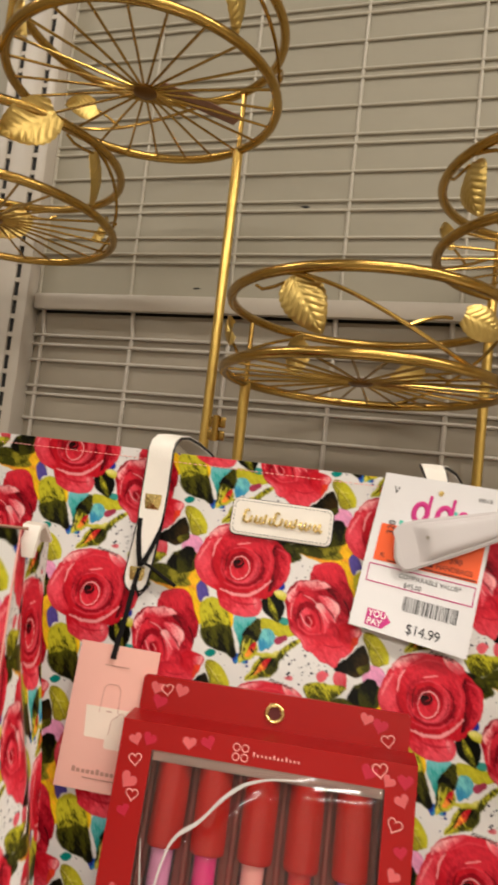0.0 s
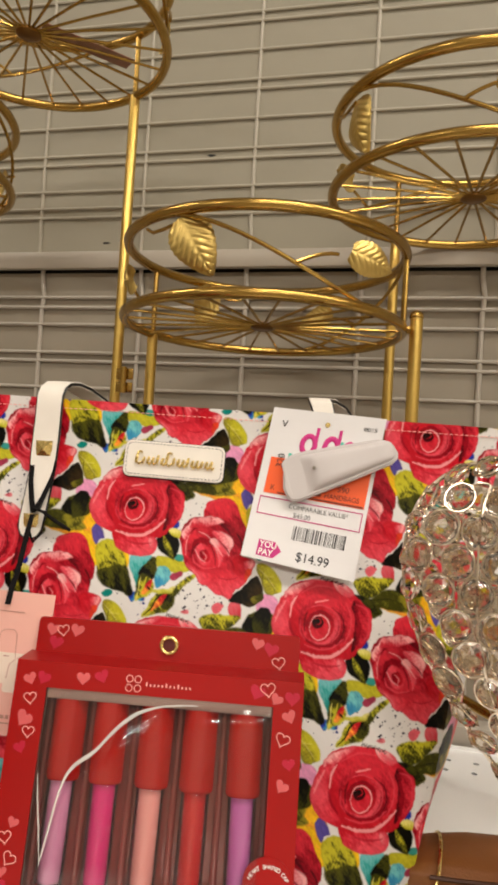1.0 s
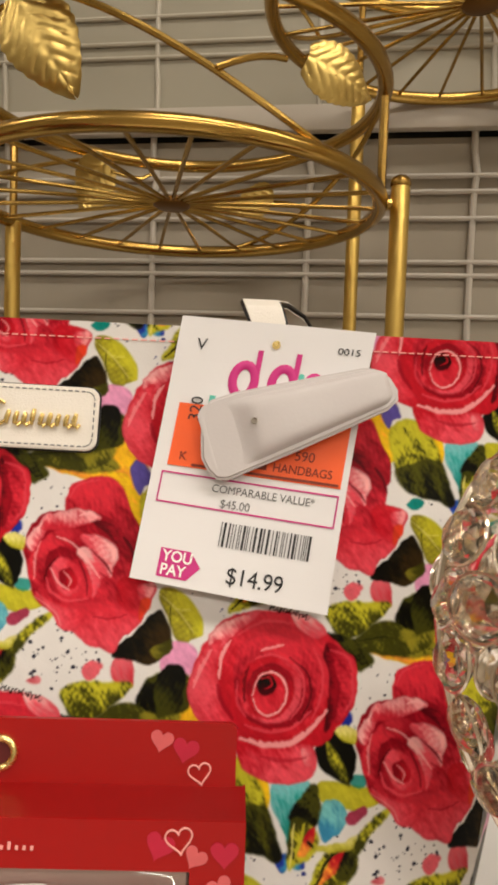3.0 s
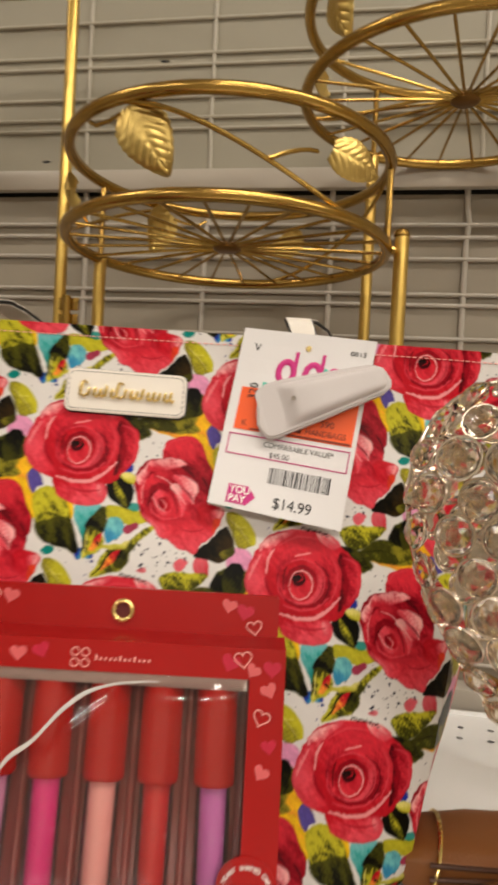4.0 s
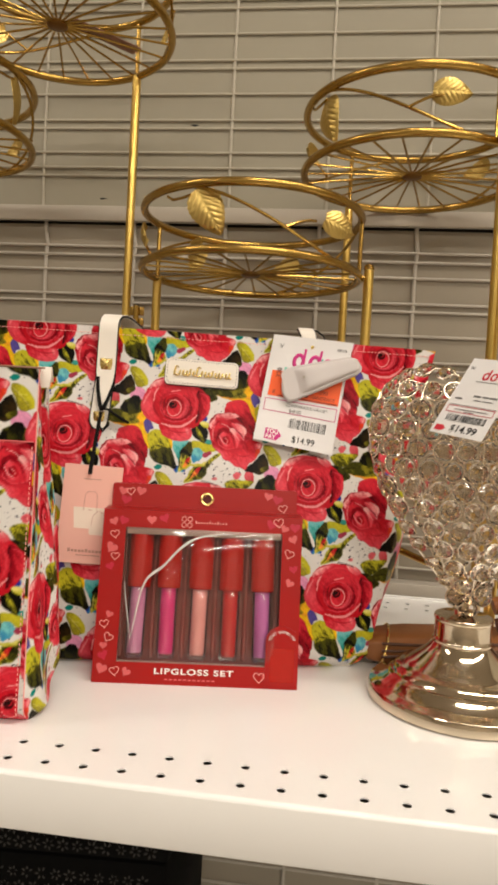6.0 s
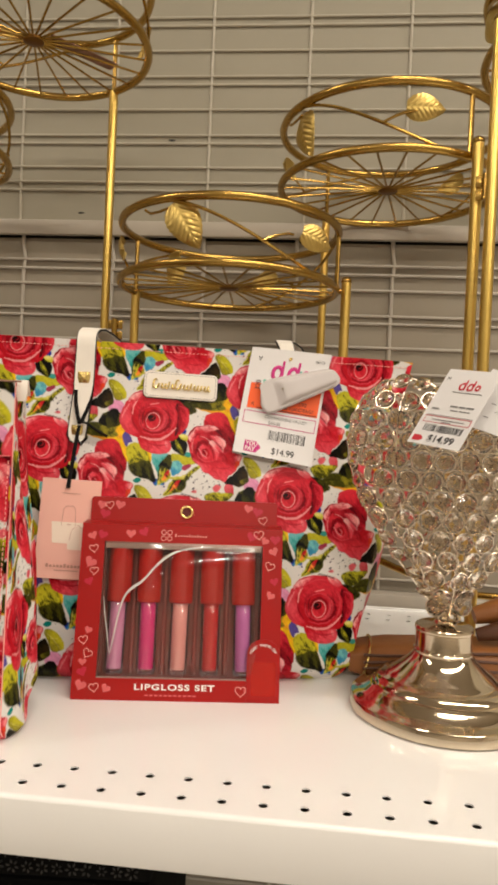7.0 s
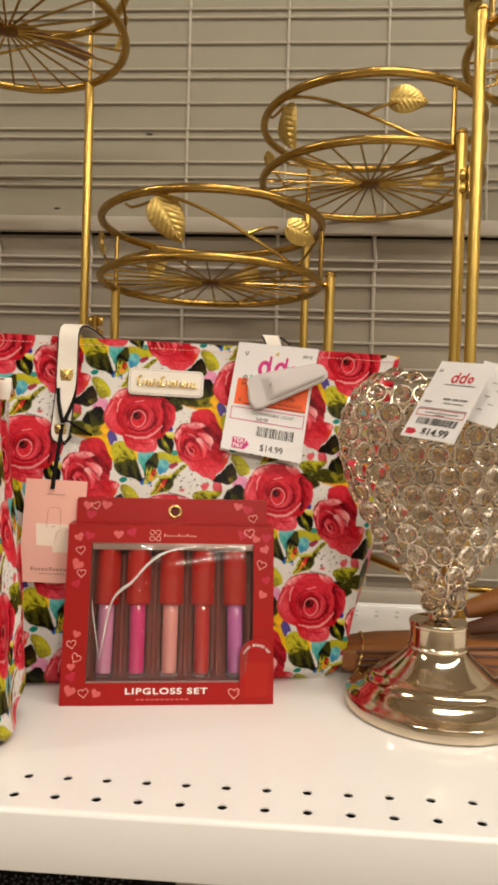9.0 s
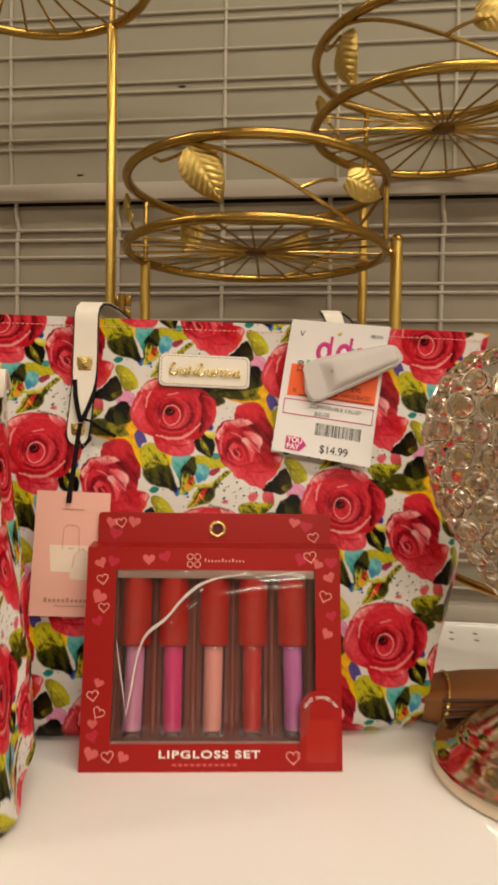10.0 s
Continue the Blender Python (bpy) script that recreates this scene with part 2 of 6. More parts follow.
def text(body, size, mat, parent, x, z, y=-0.0003, name="lettering", align="LEFT", turn=0.0, wide=1.0, bold=0.0, space=1.0):
    """Lettering of Blender's own font, standing in the x-z plane and facing -y."""
    cu = bpy.data.curves.new(name, "FONT")
    cu.body, cu.size, cu.align_x, cu.extrude, cu.offset = body, size, align, 0.0001, bold
    cu.space_character = space
    tmp = bpy.data.objects.new(name, cu)
    scene.collection.objects.link(tmp)
    bpy.context.view_layer.update()
    me = bpy.data.meshes.new_from_object(tmp.evaluated_get(bpy.context.evaluated_depsgraph_get()))
    bpy.data.objects.remove(tmp)
    bpy.data.curves.remove(cu)
    me.materials.clear()
    me.materials.append(mat)
    me.transform(pose(x, y, z, 0, -turn, 0) @ pose(0, 0, 0, 90) @ Matrix.Diagonal((wide, 1, 1, 1)))
    ob = new(name, me)
    ob.parent = parent
    return ob


def bars(rects, mat, parent, name="print_line", y=-0.0003):
    bm = bmesh.new()
    for x0, x1, z0, z1 in rects:
        nx, nz = max(1, math.ceil((x1 - x0) / 0.004)), max(1, math.ceil((z1 - z0) / 0.004))
        for i in range(nx):
            for j in range(nz):
                box(bm, x0 + (x1 - x0) * i / nx, x0 + (x1 - x0) * (i + 1) / nx, y - 0.0001, y + 0.0001, z0 + (z1 - z0) * j / nz, z0 + (z1 - z0) * (j + 1) / nz)
    bmesh.ops.remove_doubles(bm, verts=bm.verts[:], dist=1e-6)
    return part(name, bm, mat, parent, smooth=False)


def grid_mesh(name, P, mat, parent, colors=None, flip=False):
    """P: an array (rows, columns, 3) of places; colors: an array (rows, columns, 3)."""
    h, w, _ = P.shape
    me = bpy.data.meshes.new(name)
    me.vertices.add(h * w)
    me.vertices.foreach_set("co", P.reshape(-1).astype(np.float32))
    i = np.arange(h * w).reshape(h, w)
    q = np.stack((i[:-1, :-1], i[:-1, 1:], i[1:, 1:], i[1:, :-1]), -1).reshape(-1, 4)
    if flip:
        q = q[:, ::-1]
    me.loops.add(q.size)
    me.loops.foreach_set("vertex_index", q.reshape(-1).astype(np.int32))
    me.polygons.add(len(q))
    me.polygons.foreach_set("loop_start", np.arange(0, q.size, 4, dtype=np.int32))
    me.polygons.foreach_set("loop_total", np.full(len(q), 4, dtype=np.int32))
    me.update(calc_edges=True)
    me.validate()
    if colors is not None:
        at = me.attributes.new("print", "FLOAT_COLOR", "POINT")
        c = np.ones((h * w, 4), dtype=np.float32)
        c[:, :3] = colors.reshape(-1, 3)
        at.data.foreach_set("color", c.reshape(-1))
    me.materials.append(mat)
    me.shade_smooth()
    ob = new(name, me)
    ob.parent = parent
    return ob


# ---------------------------------------------------------------- the rose print
LATTICE = np.array([[0.1315, -0.0690], [0.0300, -0.0988]])
INV = np.linalg.inv(LATTICE)
ANCHOR = np.array([-0.0393, 0.2385])
BLK, BRN, GRN, OLV, LIM, PALE = (11, 10, 5), (48, 34, 12), (62, 62, 14), (134, 126, 34), (188, 182, 42), (228, 218, 124)
YEL, ORA, ORR, LIL, VIO = (238, 194, 24), (238, 148, 52), (226, 66, 34), (224, 150, 188), (86, 74, 150)
CYA, TEAL, BLU, NAV, MAG = (116, 192, 194), (18, 130, 120), (60, 144, 186), (32, 48, 150), (158, 54, 80)
PNK, ROS, RED, DRK, BLR, PALR = (222, 74, 88), (208, 43, 58), (188, 21, 36), (140, 10, 26), (68, 3, 12), (243, 172, 172)


def vnoise(x, y, seed=0, px=0, py=0):
    """Value noise; with px and py it repeats after that many cells."""
    xi, yi = np.floor(x), np.floor(y)
    fx, fy = x - xi, y - yi
    fx, fy = fx * fx * (3 - 2 * fx), fy * fy * (3 - 2 * fy)

    def h(a, b):
        if px:
            a, b = a % px, b % py
        v = np.sin(a * 127.1 + b * 311.7 + seed * 74.7) * 43758.5453
        return v - np.floor(v)
    return (h(xi, yi) * (1 - fx) + h(xi + 1, yi) * fx) * (1 - fy) + (h(xi, yi + 1) * (1 - fx) + h(xi + 1, yi + 1) * fx) * fy


def fbm(x, y, seed=0):
    return (vnoise(x, y, seed) + 0.5 * vnoise(2.1 * x, 2.1 * y, seed + 1) + 0.25 * vnoise(4.3 * x, 4.3 * y, seed + 2)) / 1.75


def smooth(a, b, v):
    t = np.clip((v - a) / (b - a), 0, 1)
    return t * t * (3 - 2 * t)


def spline(pts, closed, k=6):
    """A smooth curve through pts."""
    p = np.array(pts, float)
    if closed:
        p = np.vstack((p[-1:], p, p[:2]))
    else:
        p = np.vstack((2 * p[0] - p[1], p, 2 * p[-1] - p[-2]))
    f = np.arange(k)[:, None] / k
    out = [0.5 * (2 * b + (c - a) * f + (2 * a - 5 * b + 4 * c - d) * f ** 2 + (3 * b - a - 3 * c + d) * f ** 3)
           for a, b, c, d in zip(p, p[1:], p[2:], p[3:])]
    return np.vstack(out if closed else out + [p[-2:-1]])


class Cloth:
    """One repeat of the watercolour rose print, painted on a fine grid; lengths of the brush marks are millimetres from a rose's heart."""

    def __init__(self, n=520, m=360):
        s, t = np.meshgrid(np.arange(n) / n, np.arange(m) / m)
        self.grid = (s[..., None] * LATTICE[0] + t[..., None] * LATTICE[1]) * 1000
        noise = lambda k, seed: vnoise(s * 3 * k, t * 2 * k, seed, 3 * k, 2 * k)
        self.w1 = (noise(9, 11) + 0.5 * noise(18, 12) + 0.25 * noise(36, 13)) / 1.75 - 0.5
        self.w2 = (noise(30, 17) + 0.5 * noise(60, 18)) / 1.5 - 0.5
        self.w3 = (noise(12, 23) + 0.5 * noise(24, 24)) / 1.5 - 0.5
        tone = 1 + 0.03 * self.w1
        self.c = np.stack((tone * 224, tone * 221, tone * 218), -1)

    def near(self, cx, cy):
        """Grid places as offsets from the nearest repeat of cx, cy."""
        d = self.grid - (cx, cy)
        return d - np.round(d @ INV / 1000) @ LATTICE * 1000

    def lay(self, where, mask, color):
        m = mask[..., None]
        self.c[where] = self.c[where] * (1 - m) + np.asarray(color, float) * m

    def distance(self, d, line):
        """Distance to a chain of points and how far along it (0 to 1)."""
        best, along = np.full(len(d), 1e9), np.zeros(len(d))
        for i, (a, b) in enumerate(zip(line, line[1:])):
            ab = b - a
            f = np.clip((d - a) @ ab / (ab @ ab + 1e-9), 0, 1)
            r = np.hypot(*(d - a - f[:, None] * ab).T)
            closer = r < best
            best[closer], along[closer] = r[closer], ((i + f) / (len(line) - 1))[closer]
        return best, along

    def shape(self, pts, low, high, turn=0.0, alpha=1.0, ragged=0.55):
        """A painted patch inside a smooth outline; its colour runs from low to high along turn degrees."""
        c = np.mean(pts, 0)
        line = spline(pts, True) - c
        d = self.near(*c)
        reach = np.abs(line).max(0) + 3.0
        where = np.nonzero((np.abs(d[..., 0]) < reach[0]) & (np.abs(d[..., 1]) < reach[1]))
        d = d[where]
        w1, w2, w3 = self.w1[where], self.w2[where], self.w3[where]
        d = d + ragged * np.stack((2.6 * w3 + 0.45 * w2, 2.6 * w1 - 0.45 * w2), -1)
        ring = np.vstack((line, line[:1]))
        inside = np.zeros(len(d), bool)
        for a, b in zip(ring, ring[1:]):
            if a[1] != b[1]:
                inside ^= ((a[1] > d[:, 1]) != (b[1] > d[:, 1])) & (d[:, 0] < (b[0] - a[0]) * (d[:, 1] - a[1]) / (b[1] - a[1]) + a[0])
        r = self.distance(d, ring)[0] * np.where(inside, 1, -1)
        leafy = low[0] < 125 and low[2] < 40 and high[1] > 50
        way = np.array((math.cos(radians(turn)), math.sin(radians(turn))))
        span = line @ way
        q = (d @ way - span.min()) / (np.ptp(span) + 1e-6)
        across = d @ (-way[1], way[0])
        streak = np.sin(across * 3.1 + 6 * w3) * 0.06
        if leafy:
            rib = np.abs(np.sin(d @ way * 0.9 + np.abs(across) * 1.3))
            q = q + 0.45 * w1 + 0.45 * w2 + 0.16 * (rib - 0.6)
        q = smooth(0.12, 0.88, q + 0.75 * w1 + 0.35 * w2 + streak)[:, None]
        col = np.array(low, float) * (1 - q) + np.array(high, float) * q
        pool = 1 - 0.05 * (1 - smooth(0.1, 0.9, np.abs(r))) + 0.16 * w2 + 0.10 * w1
        grow, soft = (0.30, 0.75) if leafy else (0.15, 0.50)
        self.lay(where, alpha * smooth(-grow - soft, -grow + soft, r), np.clip(col * pool[:, None], 0, 255))

    def touch(self, pts, wide, color, alpha=1.0):
        """A tapered brush line."""
        c = np.mean(pts, 0)
        line = spline(pts, False, 4) - c
        d = self.near(*c)
        reach = np.abs(line).max(0) + 2
        where = np.nonzero((np.abs(d[..., 0]) < reach[0]) & (np.abs(d[..., 1]) < reach[1]))
        w1, w2 = self.w1[where], self.w2[where]
        r, along = self.distance(d[where] + 0.5 * np.stack((w2 + w1, w1 - w2), -1), line)
        w = wide * (0.35 + 0.75 * np.sin(math.pi * np.clip(along, 0.03, 0.97)) ** 0.7) * (1 + 0.9 * w2)
        self.lay(where, alpha * (1 - smooth(w * 0.55, w * 1.25 + 0.05, r)), color)

    def splatter(self, cx, cy, spread, count, seed, color, big=0.6):
        rnd = random.Random(seed)
        for _ in range(count):
            a, k = rnd.uniform(0, 2 * math.pi), spread * math.sqrt(rnd.random())
            d = self.near(cx + k * math.cos(a), cy + k * math.sin(a))
            s = big * rnd.choice((0.35, 0.45, 0.6, 1.0))
            where = np.nonzero(np.abs(d).max(-1) < 3 * s)
            r = np.hypot(d[where][:, 0], d[where][:, 1] * 1.2) * (1 + 0.7 * self.w2[where])
            self.lay(where, 1 - smooth(s * 0.75, s * 1.25, r), color)

    def scribble(self, cx, cy, long, turn):
        """An illegible looping pen line."""
        c, s = math.cos(radians(turn)), math.sin(radians(turn))
        pts = []
        for i in range(46):
            x = -long + 2 * long * i / 45 + 0.5 * math.sin(i * 1.7)
            y = 0.85 * math.cos(i * 1.35) * (1.5 if i % 11 < 3 else 0.8)
            pts.append((cx + x * c - y * s, cy + x * s + y * c))
        for k in range(0, 45, 9):
            self.touch(pts[k:k + 10], 0.22, BLK, 0.9)

    def paint(self):
        S, T = self.shape, self.touch
        self.splatter(52.5, -56.9, 15, 60, 3, (26, 26, 46), 0.75)
        self.splatter(46, -8, 12, 16, 4, (30, 30, 54), 0.5)
        self.splatter(-15, 33, 10, 12, 6, (40, 50, 120), 0.8)
        self.splatter(-32, 36, 10, 16, 7, (40, 44, 90), 0.7)
        self.splatter(30, -30, 55, 90, 9, (20, 20, 26), 0.45)
        self.splatter(30, -14, 8, 18, 10, (16, 60, 56), 0.5)
        # washes of colour
        S(((-67.1, -14.8), (-53.4, -12.1), (-30.5, -6.7), (-23.3, -13.3), (-19.6, -20.1), (-22.9, -24.8), (-18.9, -36), (-22.1, -42.9), (-27.1, -34), (-32.1, -25.1), (-43.7, -23.2), (-55.3, -20.2)), YEL, ORA, 80)
        S(((-45.3, -12.2), (-32.8, -7.9), (-25.7, -12.3), (-26.6, -19.2), (-36.9, -20.7), (-44, -17.5)), ORA, YEL, 60, 0.8)
        S(((-27.3, -18.5), (-24.4, -14.8), (-19.6, -19), (-17.6, -23.7), (-21, -25.2), (-22.7, -28.9), (-25.7, -23.8)), VIO, VIO)
        S(((2.9, -33.6), (10.5, -32.7), (16.6, -34.2), (15.3, -40), (13.0, -47.8), (8.8, -55.8), (5.6, -47.8), (2.3, -42.1)), CYA, TEAL, -80)
        S(((-8.7, -28.8), (-4.3, -29.7), (-2.5, -37.4), (-0.7, -44.1), (-4.6, -43.8), (-7.9, -39.4)), OLV, LIM, 60)
        S(((-4.8, -31), (-0.4, -31.2), (1.4, -37.3), (0.6, -43.3), (-2.2, -42.6), (-3.8, -37.4)), YEL, YEL)
        S(((20.4, -33.7), (32.4, -34.9), (42.2, -37.3), (43.6, -41.1), (35.5, -44), (25.7, -42.2), (20.3, -39.9)), LIM, LIM)
        S(((20.9, -41.5), (26.8, -40.4), (30.5, -45.2), (28.2, -50.4), (21.7, -54.1), (20, -47.6)), BLU, CYA, 90)
        S(((30, -46), (36.2, -43), (38.3, -45.1), (32.6, -48.6)), MAG, MAG)
        S(((28.3, -11.4), (31.7, -9.7), (33.2, -12.9), (30.1, -15.6)), NAV, NAV)
        S(((32, -32.4), (37.3, -31.9), (37.6, -35.4), (33.5, -35.5)), TEAL, TEAL, 0, 0.8)
        S(((-26.3, 39.6), (-22.7, 40.6), (-21.2, 37.4), (-24.1, 35.1)), NAV, BLU)
        S(((-19.9, 38.2), (-16.2, 39.1), (-15.6, 36.3), (-18.6, 35.5)), BLU, NAV)
        S(((-41.1, 10.9), (-34.6, 15.6), (-28.9, 13.2), (-27.7, 8.7), (-31.9, 2.4), (-40.4, 3)), LIL, LIL)
        S(((-59.9, 7.3), (-54.5, 11), (-51.5, 2.8), (-54.3, -2.8), (-59.6, 2.2)), PNK, RED, -60, 0.85)
        S(((60.1, -64.6), (63.4, -60.8), (67.5, -62.4), (65.5, -66.9), (62, -67.4)), PNK, PNK, 0, 0.85)
        S(((10.1, 30.9), (13.3, 32.2), (15, 30.6), (12.4, 29.7)), RED, PNK, 0, 0.7)
        S(((-84.2, 80.2), (-71, 79.5), (-59.1, 77.6), (-57.1, 72.9), (-68.8, 74.7), (-80.1, 77.8)), ORA, YEL, 0)
        S(((-44.8, 39.2), (-41.4, 41.2), (-37.9, 40.4), (-38.5, 37.6), (-42.5, 37)), TEAL, TEAL)

        # leaves
        S(((-52.1, 68.5), (-46.8, 73.6), (-38.6, 72.4), (-32.7, 64.6), (-29.5, 55.4), (-26.2, 46.5), (-24.8, 38.9), (-32.2, 41.1), (-40.3, 43), (-47.1, 48.3), (-50.4, 57.3)), GRN, LIM, 105)
        S(((-49.7, 52.5), (-40.3, 56.3), (-30.4, 56.5), (-26.2, 46.5), (-24.8, 38.9), (-32.2, 41.1), (-41.1, 42.9), (-47.2, 46.8)), BLK, GRN, 100, 0.9)
        S(((-43.8, 33.1), (-38.7, 34.7), (-31.8, 31.2), (-26.3, 23.9), (-25.5, 18.6), (-29, 16), (-33.5, 15.2), (-36.9, 17.2), (-39.9, 24.6)), OLV, LIM, 30)
        T(((-43.1, 32.4), (-36.1, 26.8), (-29.1, 17.9)), 0.35, PALE, 0.6)
        T(((-36.1, 26.8), (-30.5, 26.7)), 0.25, PALE, 0.5)
        T(((-38.5, 28.9), (-38.4, 20.4)), 0.25, GRN, 0.7)
        S(((-60.5, 10.2), (-52.6, 17.9), (-44, 26), (-41, 24.6), (-37.8, 16.2), (-39.8, 10.7), (-45.5, 7.2), (-52.6, 8.3)), BLK, BRN, -30)
        S(((-45.7, 12.4), (-37.8, 15.8), (-38.5, 11.3), (-42.8, 8.8)), OLV, GRN, 0, 0.9)
        S(((-49.7, -5.3), (-46.3, 1.3), (-39.8, 4.5), (-32, 3.4), (-29.4, -1.2), (-31.1, -7.8), (-40.3, -10.2), (-48, -10.1)), BLK, GRN, 70)
        T(((-49.2, -6.7), (-41.8, -1.5), (-30.8, 0.8)), 0.3, OLV, 0.8)
        S(((53.1, -71.6), (61.1, -68.5), (72.7, -68.7), (79.1, -69.6), (74.2, -75.3), (64.7, -81.3), (58.7, -81.5), (54.9, -76.9)), GRN, LIM, 70)
        S(((-66.4, -13.4), (-56.7, -7.4), (-47.5, -8.2), (-38.4, -12.3), (-31.3, -18.5), (-45.6, -20.3), (-54.6, -18.4), (-63.3, -17.3)), GRN, OLV, 20)
        T(((-65.5, -13.8), (-52.2, -13), (-34, -18.1)), 0.35, BLK, 0.5)
        S(((22.3, 18), (31, 17.2), (38.2, 12.7), (41.8, 8.2), (35.8, 5.1), (30.9, 10.4), (25, 12.2)), BLK, GRN, -20)
        S(((-47.9, -7.6), (-45, -0.4), (-35.2, 2), (-30.9, -7.8), (-38.4, -10.6)), BLK, GRN, 10)
        S(((18.9, -22.8), (22.7, -18.3), (28.3, -16.2), (33.1, -20.2), (34, -28), (31.5, -34.3), (25.8, -32.5), (21.1, -28.7)), BLK, BLK)
        S(((22.7, -20.3), (27.7, -25.8), (31.7, -34.5), (28.9, -33.2), (24.6, -27.8)), GRN, LIM, 60)
        S(((26.3, -16.1), (30.5, -14.4), (35.4, -17.1), (40.8, -21.8), (33.7, -20.7), (29.1, -19.4)), LIM, PALE, 80)
        S(((20.1, 17.2), (36.7, 15.7), (41, 12.9), (33, 7.6), (27.4, 9.7)), BLK, GRN, 0)
        S(((-42.1, 3.4), (-36.9, 6.8), (-32.4, 4.9), (-32.7, -4.4), (-34.7, -11.9), (-40.4, -14.4), (-43.6, -4.8)), GRN, BLK, 60)
        S(((-64.8, -15.2), (-43, -12.6), (-33.4, -10.9), (-38.9, -17.5), (-53.1, -19.4)), GRN, OLV, 80)
        # buds and stems
        S(((9, -45.9), (12.3, -39.7), (18.4, -34.6), (19.9, -40), (19.4, -48), (13.8, -48.9)), BLK, GRN, 40)
        S(((-21.1, 36.3), (-22, 45.3), (-19.5, 52.6), (-13.9, 51.5), (-10.4, 45.8), (-12.6, 40.5), (-18.2, 37.4)), GRN, LIM, -60)
        S(((-18.2, 40.8), (-14.7, 46.9), (-11.7, 49.6), (-12.4, 43.9), (-15.8, 40.5)), RED, ORA, -70)
        T(((-19.5, 51), (-20.3, 43.4), (-20.9, 36.4)), 0.5, PALE, 0.7)
        T(((-15.6, 51.1), (-16.9, 45.4), (-19.4, 38.7)), 0.5, LIM, 0.9)
        S(((-16, 26.3), (-11.9, 32.9), (-9.2, 39.1), (-2.8, 41.7), (3.4, 40.6), (4.7, 36.3), (1.4, 30.9), (-5, 28.8), (-10.3, 27.4)), GRN, LIM, 200)
        S(((-10.3, 29.7), (-8.1, 35), (-4.2, 39.6), (0.5, 41.2), (-0.4, 36.2), (-5.3, 33)), RED, ORA, 215)
        S(((-1.7, 36.8), (0.5, 41.2), (4.1, 39.8), (3.2, 35.2), (-0.4, 31.5), (-3.1, 32.7)), BLK, GRN, -60)
        T(((-14.8, 27.1), (-10, 31.9), (-7.5, 37.5), (-3, 41.3)), 0.5, BLK, 0.8)
        S(((31.3, -58.9), (34.9, -52.1), (40.8, -47.6), (47.6, -43), (45.6, -47), (39.4, -52.4), (36.2, -57.7)), GRN, LIM, 60)
        S(((17.6, -55.9), (28.5, -54.8), (34, -52.4), (32.2, -57), (22.2, -57.8)), LIM, PALE, 90, 0.85)
        T(((-14.8, 45.1), (-12.4, 43.1)), 0.7, BLK, 0.9)
        # half-open rose
        S(((-81.7, 66.3), (-79.8, 73.1), (-72.6, 76.5), (-64.5, 76.4), (-59.2, 71.5), (-55.4, 62.6), (-51.6, 55.5), (-53.5, 46.6), (-59.4, 55.7), (-73, 62), (-81, 61.8)), DRK, ROS, 100)
        S(((34.8, -17.7), (39.9, -8.2), (50.4, -5.7), (60.7, -6), (72.5, -12.2), (78, -22), (77.9, -30.3), (85.3, -32.7), (85.9, -37.5), (81.4, -47), (74.9, -52.2), (71.6, -57.9), (66.7, -56.8), (61.2, -54.9), (56.5, -50.8), (50.6, -48.8), (46.7, -43.6), (40.1, -38.7), (36.8, -29.7)), DRK, ROS, -60)
        S(((52.6, -42.2), (62.6, -39.8), (73.9, -42.1), (82, -45.3), (74.9, -52.2), (71.6, -57.5), (66.7, -56.6), (60.8, -54.2), (56.5, -50.6)), ROS, PNK, -80, 0.9)
        S(((39.9, -36.1), (44.6, -39.2), (51.5, -42.2), (60.5, -42.4), (56.9, -50.1), (50.6, -48.6), (46.7, -43.6)), ROS, PNK, 210, 0.9)
        S(((-58.1, 38.1), (-51.3, 37.9), (-46, 35.8), (-46, 31.5), (-49.7, 23.3), (-56.4, 26.9), (-60, 31.6)), RED, ROS, -20)
        S(((-52.1, 34.8), (-46.2, 36.3), (-46.3, 31.5), (-49.8, 29.7)), PNK, PALR, 0, 0.8)
        S(((-50, 29.7), (-46.5, 30.6), (-47.2, 26.3), (-50.6, 23)), ORR, ORR, 0, 0.9)
        S(((34.8, -17.7), (38.3, -13), (42.1, -7.5), (44.9, -8.5), (41.4, -15.3), (38.2, -21.4)), PNK, PALR, 150)
        S(((40.1, -12.5), (47, -6.4), (58, -5.4), (63.6, -8.6), (57.3, -10.6), (47.5, -13.4)), ROS, PALR, 90, 0.85)
        S(((-71, 59.4), (-62.5, 58.3), (-56, 51.8), (-53.8, 43.7), (-58, 45.8), (-64.4, 54.2)), BLR, DRK, 0, 0.75)
        S(((36.5, -26.5), (40.9, -17.5), (49.7, -12.8), (57.7, -13.7), (61.5, -20.3), (53.7, -23.8), (44.1, -31.7), (39.9, -36.1)), DRK, ROS, 140)
        S(((-75.3, 53.9), (-67.5, 53.7), (-60.5, 49), (-61.5, 42.4), (-62.9, 38.6), (-67, 43.3), (-71.4, 48.7)), PNK, PALR, 20)
        S(((55.2, -22.2), (59.7, -20.3), (66.9, -28.9), (65, -31.5), (62.5, -38.1), (60.5, -31.7)), PALR, PNK, 0)
        S(((43.3, -26.3), (47.8, -19.6), (56, -23.1), (60.5, -30.2), (61.6, -38.1), (54.8, -40.4), (46.8, -38.1)), DRK, ROS, -60)
        S(((45.6, -27.7), (49.4, -23.2), (55.5, -27), (58.1, -33), (53.9, -37.5), (48.4, -35)), ROS, PNK, 200)
